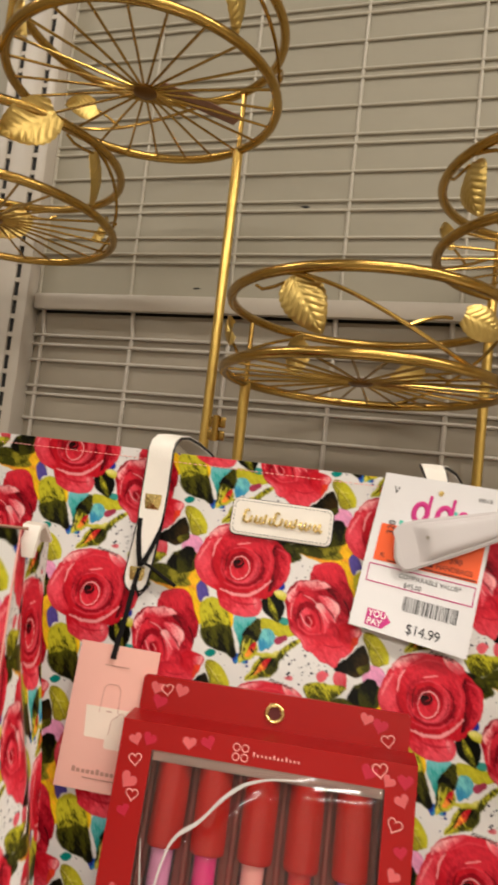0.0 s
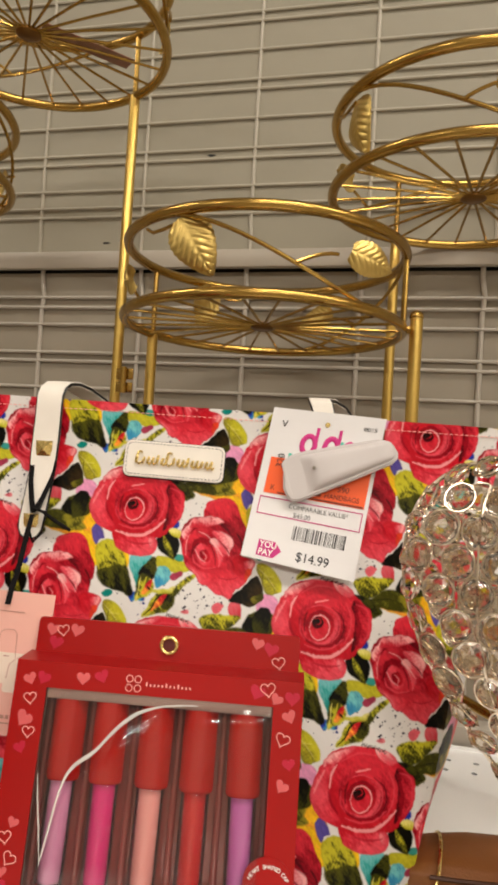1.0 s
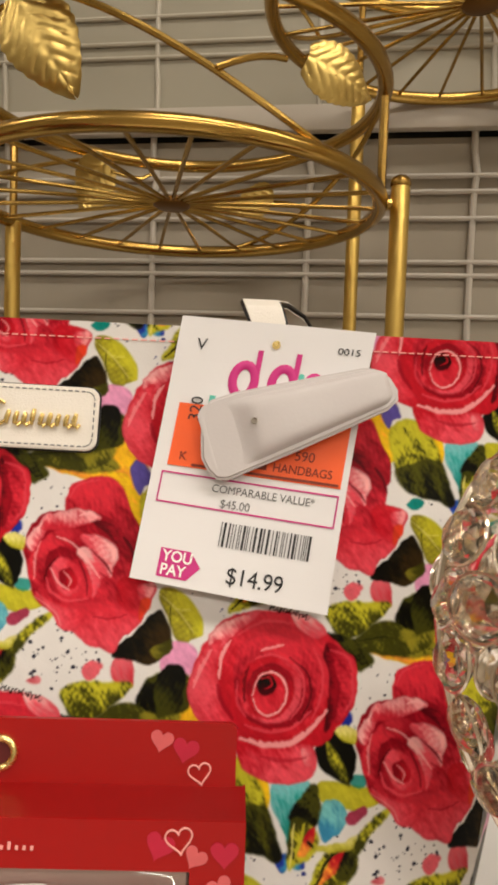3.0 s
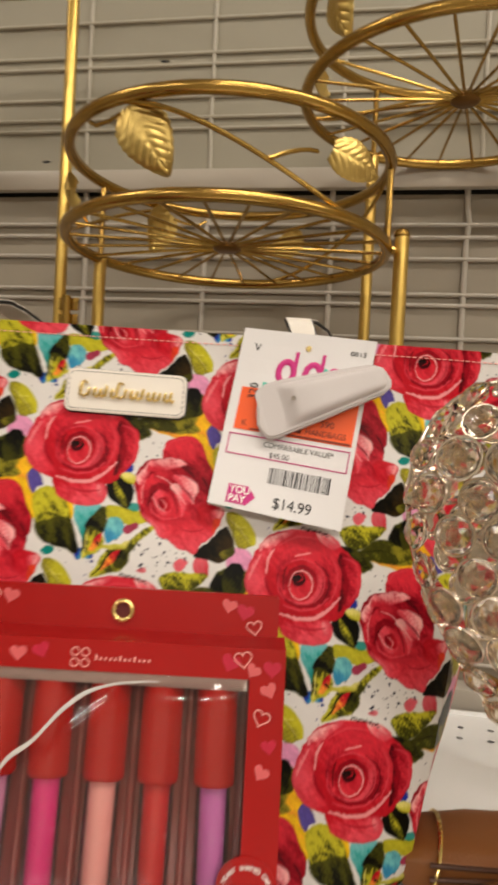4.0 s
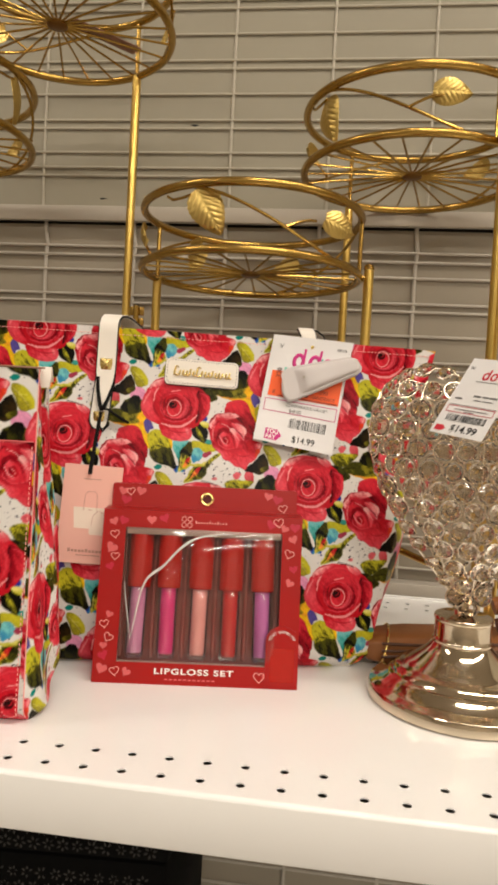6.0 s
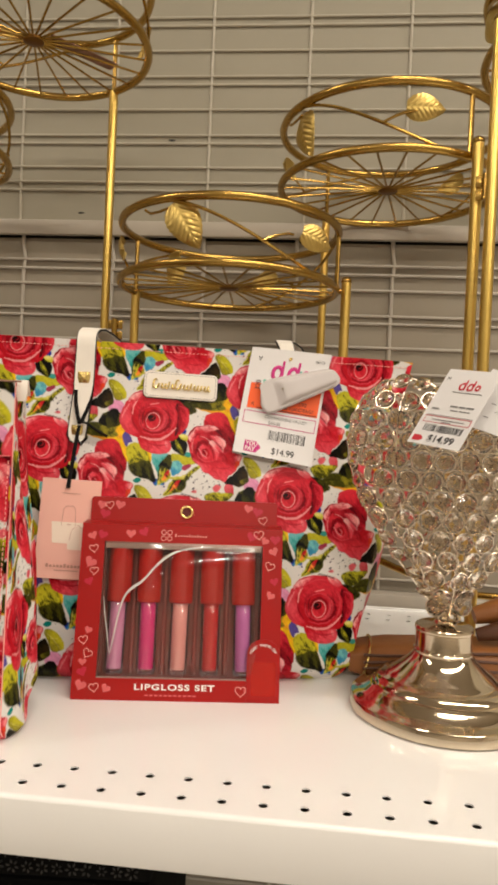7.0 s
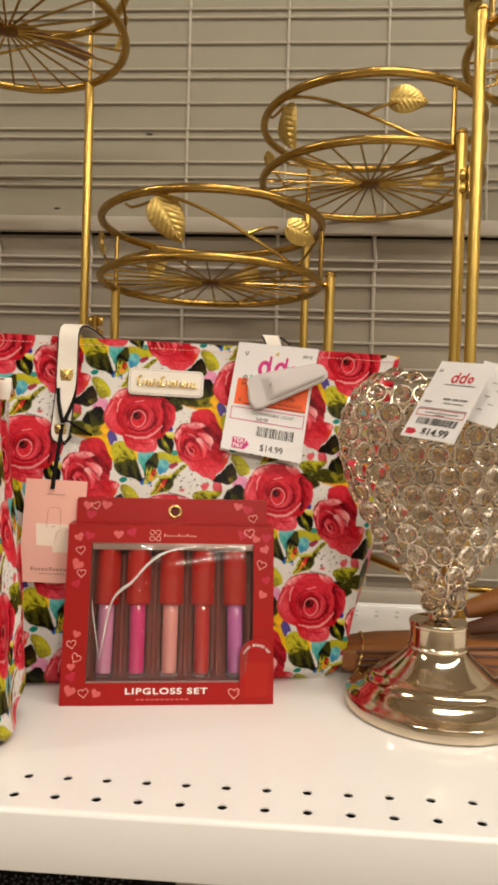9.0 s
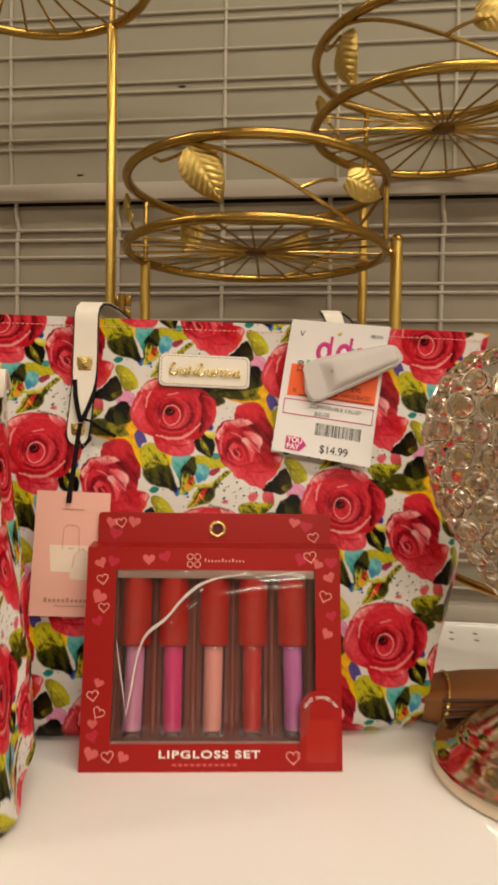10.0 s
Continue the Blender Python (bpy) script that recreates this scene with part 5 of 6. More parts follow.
def price_ticket():
    W, H = 0.079, 0.104
    e = empty("price_ticket", BAG.matrix_world, "white price ticket with an orange block pinned to the tote", "price tag")
    card_bm = bmesh.new()
    n = 12
    vs = [[card_bm.verts.new((W * i / n, 0, -H * j / n)) for i in range(n + 1)] for j in range(n + 1)]
    for j in range(n):
        for i in range(n):
            card_bm.faces.new((vs[j][i], vs[j + 1][i], vs[j + 1][i + 1], vs[j][i + 1]))
    ret = bmesh.ops.extrude_face_region(card_bm, geom=card_bm.faces[:])
    bmesh.ops.translate(card_bm, verts=[g for g in ret["geom"] if isinstance(g, bmesh.types.BMVert)], vec=(0, 0.0005, 0))
    bmesh.ops.recalc_face_normals(card_bm, faces=card_bm.faces[:])
    card = part("card", card_bm, M_PAPER, e, smooth=False)
    X = lambda a: a * W
    Z = lambda b: -b * H
    disc = lambda cx, cz, r, k=20: [(cx + r * math.cos(2 * math.pi * i / k), cz + r * math.sin(2 * math.pi * i / k)) for i in range(k)]
    part("eyelet", plate(bmesh.new(), disc(X(0.5), Z(0.08), 0.0017), -0.0006, 0.0002), M_BRASS, card, "small punched hole with a brass pin", False)
    text("V", 0.0066, M_INK, card, X(0.10), Z(0.125))
    text("0015", 0.0036, M_INK, card, X(0.82), Z(0.092), wide=1.35)
    for cx, rr in ((0.37, 0.0062), (0.57, 0.0062), (0.73, 0.0040)):
        bm = bmesh.new()
        tube(bm, [(X(cx) + 0.72 * rr * math.cos(2 * math.pi * i / 20), -0.0003, Z(0.225) + rr * math.sin(2 * math.pi * i / 20)) for i in range(20)], 0.0018, True, 6, 0.3, up=(0, 1, 0))
        if rr > 0.005:
            bx = X(cx) + 0.72 * rr - 0.0008
            box(bm, bx, bx + 0.0022, -0.0005, -0.0001, Z(0.225) - rr, Z(0.225) + rr + 0.0062)
        part("logo_shape", bm, M_MAGENTA, card, "magenta logo shape")
    part("logo_dot", plate(bmesh.new(), disc(X(0.66), Z(0.19), 0.0013), -0.0003, -0.0001), M_TEAL, card, "teal dot", False)
    bars([(X(0.215), X(0.245), Z(0.33), Z(0.295)), (X(0.26), X(0.70), Z(0.325), Z(0.312))], M_TEAL, card)
    bars([(X(0.07), X(0.965), Z(0.575), Z(0.335))], M_ORANGE, card, "orange_block")
    text("320", 0.0066, M_INK, card, X(0.185), Z(0.40), -0.0006, turn=90)
    text("K", 0.0048, M_DARK_ORANGE, card, X(0.12), Z(0.55), -0.0006)
    text("590", 0.0052, M_DARK_ORANGE, card, X(0.70), Z(0.495), -0.0006, wide=1.1)
    text("HANDBAGS", 0.0046, M_DARK_ORANGE, card, X(0.60), Z(0.545), -0.0006)
    bars([(X(0.42), X(0.57), Z(0.545), Z(0.52)), (X(0.19), X(0.95), Z(0.569), Z(0.560))], M_DARK_ORANGE, card, y=-0.0006)
    t = 0.0006
    bars([(X(0.05), X(0.965), Z(0.605), Z(0.605) + t), (X(0.05), X(0.965), Z(0.715), Z(0.715) + t), (X(0.05), X(0.05) + t, Z(0.715), Z(0.605)), (X(0.965) - t, X(0.965), Z(0.715), Z(0.605))], M_MAGENTA, card, "price_frame")
    text("COMPARABLE VALUE*", 0.0042, M_GREYINK, card, X(0.315), Z(0.650))
    text("$45.00", 0.0044, M_GREYINK, card, X(0.37), Z(0.702))
    tagged(bars(barcode(X(0.40), X(0.875), Z(0.838), Z(0.752), 21), M_INK, card, "barcode"), "printed black barcode", kind="stuff")
    part("arrow", plate(bmesh.new(), [(X(0.125), Z(0.975)), (X(0.275), Z(0.975)), (X(0.335), Z(0.925)), (X(0.275), Z(0.875)), (X(0.125), Z(0.875))], -0.0003, -0.0001), M_MAGENTA, card, "magenta arrow label", False)
    text("YOU", 0.0056, M_WHITEINK, card, X(0.138), Z(0.917), -0.0006, bold=0.0001)
    text("PAY", 0.0056, M_WHITEINK, card, X(0.138), Z(0.965), -0.0006, bold=0.0001)
    text("$14.99", 0.0084, M_INK, card, X(0.465), Z(0.958))
    bend(e, ((0.0545, 0.3119), (0.1328, 0.3080), (0.0380, 0.2105), (0.1138, 0.1978)), W, H, 0.0075, 0.003)
    # the hard security tag clipped over the ticket
    s = empty("security_tag", BAG.matrix_world @ pose(0.0995, fy(0.10, 0.272, 0.0125), 0.2740, -9, -17.5, 0), "grey-white plastic security tag clipped over the ticket", "security tag")
    out = [(x, z * 1.18) for x, z in ((-0.0385, -0.0105), (-0.0360, -0.0140), (-0.0320, -0.0152), (0.0, -0.0118), (0.036, -0.0072), (0.0405, -0.0050), (0.0415, -0.0018), (0.0400, 0.0030), (0.0350, 0.0072), (0.0310, 0.0084), (0.0, 0.0108), (-0.0200, 0.0122), (-0.0300, 0.0118), (-0.0345, 0.0085), (-0.0375, 0.0010), (-0.0395, -0.0060))]
    bm = bmesh.new()
    plate(bm, out, -0.0045, 0.0045)
    bmesh.ops.bevel(bm, geom=[d for d in bm.edges if abs(d.verts[0].co.y - d.verts[1].co.y) < 1e-6], offset=0.0012, segments=3, affect="EDGES")
    part("back_shell", bm, M_PLASTIC, s)
    # raised front shell, hollowed for the thumb at the wide end
    nA, nB = 44, 20
    P = np.zeros((nB, nA, 3))
    for j in range(nB):
        for i in range(nA):
            a = i / (nA - 1)
            b = 2 * j / (nB - 1) - 1
            x = -0.0365 + a * 0.0755
            up, lo = 0.0128 - 0.0052 * a, -0.0163 + 0.0104 * a
            k = 1 - 0.25 * max(0, (0.06 - a) / 0.06) ** 2 - 0.35 * max(0, (a - 0.94) / 0.06) ** 2
            z = (up + lo) / 2 + b * (up - lo) / 2 * k
            e1 = max(0.0, 1 - abs(b) ** 7) * max(0.0, 1 - abs(2 * a - 1) ** 18)
            prof = 0.0040 * e1 * (0.78 + 0.30 * math.exp(-((a - 0.42) / 0.2) ** 2) - 0.10 * a)
            dent = 0.0034 * (1 - smooth(0.16, 0.30, np.array(a))) * max(0.0, 1 - abs(b) ** 6) * min(1.0, a / 0.05)
            P[j, i] = (x, -0.0044 - prof + float(dent), z)
    front = grid_mesh("front_shell", P, M_PLASTIC, s)
    bm = bmesh.new()
    lathe(bm, [(0, -0.0006), (0.0011, -0.0006), (0.0013, 0.0), (0.0011, 0.0005)], 16)
    pin = part("pin_dimple", bm, M_UPRIGHT, s, "small grey dimple")
    pin.matrix_basis = pose(-0.016, -0.0086, 0.001, 90)


price_ticket()


# ---------------------------------------------------------------- second handbag of the same print
def second_bag():
    e = empty("shoulder_bag", pose(-0.262, 0.281, SHELF, 0, 0, 2), "smaller rose print handbag with a front pocket", "handbag", "rose print handbags")
    Wd, Hh = 0.133, 0.258
    n, m = 300, 330
    s = np.broadcast_to(np.linspace(0, 1, m)[:, None], (m, n))
    q = np.broadcast_to(np.linspace(-1, 1, n)[None, :], (m, n))
    u = q * (Wd - 0.004 * s)
    h = s * Hh + 0.0003

    def fr(q, s):
        return -0.040 + 0.014 * s + 0.010 * np.clip(1 - s / 0.05, 0, 1) ** 2 + 0.004 * np.abs(q) ** 6 - 0.004 * (1 - q * q) * np.sin(math.pi * s)
    grid_mesh("front_panel", np.stack((u, fr(q, s), h), -1), M_PRINT, e, painted(u, h, -0.1923, 0.0275))
    k = 40
    sb = np.broadcast_to(np.linspace(0, 1, k)[:, None], (k, k))
    qb = np.broadcast_to(np.linspace(-1, 1, k)[None, :], (k, k))
    grid_mesh("back_panel", np.stack((qb * (Wd - 0.006 - 0.010 * smooth(0.4, 0.9, sb)), 0.032 - 0.012 * sb, sb * Hh * 0.965 + 0.043 * (1 - sb) ** 3), -1), M_PRINT, e, painted(qb * Wd, sb * Hh), flip=True)
    for side in (-1, 1):
        a, b = 110, 260
        ss = np.broadcast_to(np.linspace(0, 1, b)[:, None], (b, a))
        d = np.broadcast_to(np.linspace(0, 1, a)[None, :], (b, a))
        y0 = fr(np.full_like(ss, float(side)), ss)
        y1 = 0.032 - 0.012 * ss
        bulge = 0.008 * np.sin(math.pi * d ** 0.8) * (1 - 0.75 * smooth(0.25, 0.85, ss)) - 0.009 * d * smooth(0.4, 0.9, ss) - 0.006 * np.sin(math.pi * d) * ss + 0.003 * np.sin(9 * d + 6 * ss) * d * (1 - d) * 4
        x = side * (Wd - 0.004 * ss + bulge)
        grid_mesh("gusset", np.stack((x, y0 + (y1 - y0) * d, ss * Hh * (1 - 0.03 * d) + 0.0003 + 0.042 * d ** 1.3 * (1 - ss) ** 3), -1), M_PRINT, e, painted(d * 0.12 + 0.02, ss * Hh, 0.05, 0.09), flip=side < 0)
    part("base", boxed(-Wd + 0.006, Wd - 0.006, -0.026, 0.028, 0.0, 0.004, 0.0015), M_LEATHER, e)
    # pocket front with its hem, a white tab and the piping
    hs = np.linspace(0, 1, 200)
    s2 = np.broadcast_to(hs[:, None], (200, 240))
    q2 = np.broadcast_to(np.linspace(-1, 1, 240)[None, :], (200, 240))
    hh = 0.004 + s2 * 0.200
    grid_mesh("pocket", np.stack((q2 * (Wd - 0.0035), fr(q2, hh / Hh) - 0.0022, hh), -1), M_PRINT, e, painted(q2 * Wd, hh, -0.1663, 0.2225))
    bm = bmesh.new()
    tube(bm, [(x, float(fr(np.array(x / Wd), np.array(0.204 / Hh))) - 0.0022, 0.2042) for x in np.linspace(-Wd + 0.004, Wd - 0.004, 40)], 0.0006, seg=6)
    part("pocket_hem", bm, M_HEART_A, e, "pale red pocket hem")
    for side in (-1, 1):
        bm = bmesh.new()
        tube(bm, [(side * (Wd - 0.004 * z / Hh), float(fr(np.array(float(side)), np.array(z / Hh))), z) for z in np.linspace(0.004, Hh, 60)], 0.0005, seg=6)
        part("piping", bm, M_HEART_C, e, "pale pink edge piping")
    part("rim", tube(bmesh.new(), [(x, float(fr(np.array(x / Wd), np.array(1.0))), Hh) for x in np.linspace(-Wd, Wd, 40)], 0.0008, seg=6), M_STRIP, e, "printed top edge")
    bm = bmesh.new()
    pts = [(Wd - 0.001, -0.0175, 0.244), (Wd - 0.001, -0.0180, 0.252), (Wd - 0.003, -0.0140, 0.2585), (Wd - 0.008, -0.002, 0.2590), (Wd - 0.012, 0.012, 0.250)]
    part("strap", band(bm, pts, [0.006, 0.009, 0.010, 0.011, 0.011], 0.0022), M_LEATHER, e, "white leather strap end")
    for side in (-1, 1):
        bm = bmesh.new()
        z = 0.008
        while z < 0.20:
            x = side * (Wd - 0.0045)
            y = float(fr(np.array(side * 0.93), np.array(z / Hh))) - 0.0024
            box(bm, x, x + 0.0005, y - 0.0003, y + 0.0003, z, z + 0.0020)
            z += 0.0036
        part("stitching", bm, M_HEART_C, e, "pale seam stitches", False)


second_bag()


# ---------------------------------------------------------------- lip gloss gift set
def gift_set():
    W, H, Dp = 0.175, 0.1465, 0.022
    hw = W / 2
    e = empty("lip_gloss_gift_set", pose(-0.0262, 0.3736, SHELF, 0, 0, 9.0), "red cardboard lip gloss gift set with a clear window", "gift box")
    SAG = Matrix(((1, 0, 0), (0, 1, math.sin(radians(11.6))), (0, 0, math.cos(radians(11.6)))))
    y0, y1 = -Dp, 0.0
    t = 0.0009
    wx0, wx1, wz0, wz1 = -hw + 0.0200, hw - 0.0175, 0.0175, H - 0.0150
    bm = bmesh.new()
    outer = ((-hw, 0), (hw, 0), (hw, H), (-hw, H))
    inner = ((wx0, wz0), (wx1, wz0), (wx1, wz1), (wx0, wz1))
    vo, vi, ko, ki = [[bm.verts.new((x, y, z)) for x, z in o] for o, y in ((outer, y0), (inner, y0), (outer, y0 + t), (inner, y0 + t))]
    for i in range(4):
        k = (i + 1) % 4
        for q in ((vo[i], vo[k], vi[k], vi[i]), (ko[k], ko[i], ki[i], ki[k]), (vo[k], vo[i], ko[i], ko[k]), (vi[i], vi[k], ki[k], ki[i])):
            bm.faces.new(q)
    bmesh.ops.recalc_face_normals(bm, faces=bm.faces[:])
    part("front_face", bm, M_REDBOX, e, smooth=False)
    for a in ((-hw, -hw + t, y0 + t, y1, 0, H), (hw - t, hw, y0 + t, y1, 0, H), (-hw + t, hw - t, y0 + t, y1 - t, 0.0, t), (-hw + t, hw - t, y0 + t, y1 - t, H - t, H)):
        part("side_wall", boxed(*a), M_REDDEEP, e, "deep red box side", False)
    part("back_face", boxed(-hw + t, hw - t, y1 - t, y1, t, H - t), M_REDDEEP, e, "", False)
    # header card with its eyelet
    bm = bmesh.new()
    out = rounded(-hw + 0.003, hw - 0.0035, H - 0.004, H + 0.0212, 0.0025)
    plate(bm, out, y1 - 0.0018, y1 - 0.0002)
    head = part("header_card", bm, M_REDBOX, e, "red hanging header card", False)
    bm = bmesh.new()
    pts = [(0.0015 + 0.0050 * math.cos(k), y1 - 0.0026, H + 0.0100 + 0.0050 * math.sin(k)) for k in [2 * math.pi * i / 32 for i in range(32)]]
    tube(bm, pts, 0.0013, True, 10, up=(0, 1, 0))
    part("eyelet", bm, M_BRASS, head, "gold ring eyelet")
    part("eyelet_hole", plate(bmesh.new(), [(0.0015 + 0.0040 * math.cos(2 * math.pi * i / 24), H + 0.0100 + 0.0040 * math.sin(2 * math.pi * i / 24)) for i in range(24)], y1 - 0.0024, y1 - 0.0021), M_HOLE, head, "dark punched hole", False)
    # tray
    bm = bmesh.new()
    box(bm, wx0 - 0.006, wx1 + 0.006, y1 - 0.004, y1 - 0.002, 0.012, H - 0.010, 0.0005)
    for i in range(6):
        x = -0.0665 + 0.0272 * i - 0.0015
        box(bm, x - 0.0022, x + 0.0022, y1 - 0.008, y1 - 0.003, 0.016, H - 0.014, 0.002, 3)
    part("tray", bm, M_TRAY, e, "glossy moulded tray")
    bm = bmesh.new()
    tube(bm, [(wx0, y0 + 0.0022, wz0), (wx0, y0 + 0.0022, wz1), (wx1, y0 + 0.0022, wz1), (wx1, y0 + 0.0022, wz0)], 0.0011, True, 8)
    part("film_rim", bm, M_SILVER, e, "silvery folded rim of the film")
    # film, bowed and creased
    a, b = np.meshgrid(np.linspace(0, 1, 190), np.linspace(0, 1, 150))
    x, z = wx0 + a * (wx1 - wx0), wz0 + b * (wz1 - wz0)
    edge = (1 - (2 * a - 1) ** 10) * (1 - (2 * b - 1) ** 10)
    fold = np.interp(a, (0.0, 0.08, 0.10, 0.15, 0.20, 0.30, 0.36, 0.50, 0.70, 0.92, 1.0), (-0.2, 0.10, 0.33, 0.56, 0.64, 0.665, 0.78, 0.905, 0.955, 0.975, 0.98))
    step = 1 / (1 + np.exp(-np.clip((fold - b) / 0.012, -40, 40)))
    wave = fbm(x * 55 + 4, z * 55 + 9, 77) - 0.5
    y = y0 + 0.0012 - edge * (0.0010 * (1 - 0.5 * (2 * a - 1) ** 2) + 0.0042 * step) + 0.0005 * edge * wave
    P = np.stack((x, y, z), -1)
    film = grid_mesh("window_film", P, M_FILM, e)
    film["label"] = "clear creased plastic window film"
    film.visible_shadow = False
    # ridges where the film is bent; their whitish colour stands in for the glint
    fa, fb = (0.07, 0.10, 0.12, 0.165, 0.245, 0.30, 0.38, 0.47, 0.59, 0.70), (0.14, 0.34, 0.53, 0.655, 0.70, 0.79, 0.895, 0.955, 0.98, 0.985)
    soft = np.ones(9) / 9
    ka = np.linspace(0, len(fa) - 1, 60)
    fa = np.convolve(np.pad(np.interp(ka, range(len(fa)), fa), 4, mode="edge"), soft, "valid")
    fb = np.convolve(np.pad(np.interp(ka, range(len(fb)), fb), 4, mode="edge"), soft, "valid")
    way, rad = [], []
    for i in range(60):
        aa, bb = float(fa[i]), float(fb[i])
        way.append((wx0 + aa * (wx1 - wx0), y0 - 0.0042, wz0 + bb * (wz1 - wz0)))
        rad.append(0.0002 + 0.0011 * math.sin(math.pi * i / 59) ** 0.9 * (0.8 + 0.2 * math.sin(i * 0.35)))
    part("film_crease", tube(bmesh.new(), way, rad, seg=8, flat=0.5, up=(0, 1, 0)), M_CREASE, film, "whitish ridge painted as the glint on the film's crease")
    part("film_crease", tube(bmesh.new(), [(wx0 + a * (wx1 - wx0), y0 - 0.0016, wz0 + c * (wz1 - wz0)) for a, c in ((0.016, 0.59), (0.03, 0.47), (0.05, 0.34), (0.073, 0.17))], [0.0002, 0.0005, 0.0005, 0.0002], seg=8, flat=0.5, up=(0, 1, 0)), M_CREASE, film, "whitish ridge painted as the glint on the film's crease")
    part("film_fold", boxed(wx0 + 0.001, wx1 - 0.001, y0 + 0.0010, y0 + 0.0016, wz1 - 0.0060, wz1 + 0.0005, 0.0002), M_SILVER, e, "silvery folded top edge of the film")
    # tubes
    colors = ((214, 146, 180), (216, 30, 122), (228, 160, 152), (196, 8, 8), (196, 104, 172))
    for i, c in enumerate(colors):
        x = -0.0545 + 0.0272 * i + (0.0015 if i == 4 else 0)
        g = empty("lip_gloss", pose(0, 0, 0), "lip gloss tube with a red cap and coloured gloss", "lip gloss", "lip gloss tubes")
        g.parent = None
        tz = 0.0185
        g.matrix_world = e.matrix_world @ Matrix.Translation(SAG @ Vector((x, -0.0116, tz))) @ pose(0, 0, 0, -11.6, (0.6, -0.4, 0.3, 0.0, -0.8)[i], 0) @ Matrix.Diagonal((1.04, 1.0, 1.065, 1))
        m = material("gloss_liquid", srgb(*c), 0.25, vary=0.04, scale=40, coat=0.5)
        part("tube_wall", lathe(bmesh.new(), [(0, 0), (0.0070, 0), (0.0078, 0.0008), (0.0080, 0.002), (0.0080, 0.0545), (0.0072, 0.0565)], 28), M_TUBE, g, "clear plastic tube").visible_shadow = False
        part("gloss", lathe(bmesh.new(), [(0, 0.0035), (0.0054, 0.0035), (0.0062, 0.005), (0.0064, 0.0560), (0, 0.0560)], 24), m, g, "coloured gloss filling")
        bm = bmesh.new()
        nn = 36
        rings = []
        for r, z in ((0.0, 0.0560), (0.96, 0.0560), (1.0, 0.0566), (1.0, 0.0580), (1.0, 0.0985), (0.985, 0.1002), (0.93, 0.1010), (0.0, 0.1010)):
            ring = []
            for k in range(nn):
                a = 2 * math.pi * k / nn
                rr = 0.0098 * (1 + 0.02 * math.cos(6 * a)) * r
                ring.append(bm.verts.new((rr * math.cos(a), rr * math.sin(a) * 0.95, z)))
            rings.append(ring)
        for A, B in zip(rings, rings[1:]):
            for k in range(nn):
                bm.faces.new((A[k], A[(k + 1) % nn], B[(k + 1) % nn], B[k]))
        bmesh.ops.remove_doubles(bm, verts=bm.verts[:], dist=1e-6)
        part("cap", bm, M_CAP, g, "glossy red cap")
    # printed front
    yp = y0 - 0.0003
    text("LIPGLOSS SET", 0.0066, M_WHITEINK, e, -0.0015, 0.0090, yp, align="CENTER", wide=1.48, bold=0.00016, space=1.16)
    bars([(-0.026 + i * 0.0040, -0.026 + i * 0.0040 + 0.0028, 0.0040, 0.0052) for i in range(11)], M_HEART_A, e, y=yp)
    # brand mark as plain shapes
    bm = bmesh.new()
    for dx in (-0.0026, 0.0026):
        for dz in (-0.0026, 0.0026):
            pts = [(-0.0145 + dx + 0.0020 * math.cos(k), yp, H - 0.0085 + dz + 0.0020 * math.sin(k)) for k in [2 * math.pi * i / 14 for i in range(14)]]
            tube(bm, pts, 0.00030, True, 6, up=(0, 1, 0))
    part("brand_mark", bm, M_HEART_C, e, "small white four-ring mark")
    bars([(-0.0070 + i * 0.0024, -0.0070 + i * 0.0024 + 0.0010, H - 0.0094, H - 0.0094 + (0.0024 if i in (0, 5, 8) else 0.0013)) for i in range(12)], M_HEART_C, e, y=yp)
    # arch-topped panel at the lower corner
    ax0, ax1 = hw - 0.0285, hw - 0.0005
    arch = [(ax0, 0.001), (ax1, 0.001), (ax1, 0.040)] + [((ax0 + ax1) / 2 + 0.014 * math.cos(radians(a)), 0.040 + 0.0125 * math.sin(radians(a))) for a in range(15, 180, 15)] + [(ax0, 0.040)]
    part("corner_panel", plate(bmesh.new(), arch, yp - 0.0006, yp + 0.0001), M_REDBOX, e, "arched red corner panel", False)
    word = "HEART SHAPED CAP"
    for i, ch in enumerate(word):
        if ch == " ":
            continue
        a = 152 - i * 124 / (len(word) - 1)
        text(ch, 0.0031, M_WHITEINK, e, (ax0 + ax1) / 2 + 0.0108 * math.cos(radians(a)), 0.0365 + 0.0102 * math.sin(radians(a)), yp - 0.0008, name="letter", align="CENTER", turn=a - 90)
    part("cap_picture", plate(bmesh.new(), rounded(ax0 + 0.004, ax1 - 0.003, 0.006, 0.0335, 0.002), yp - 0.0008, yp - 0.0006), M_CAP, e, "bright red printed cap", False)
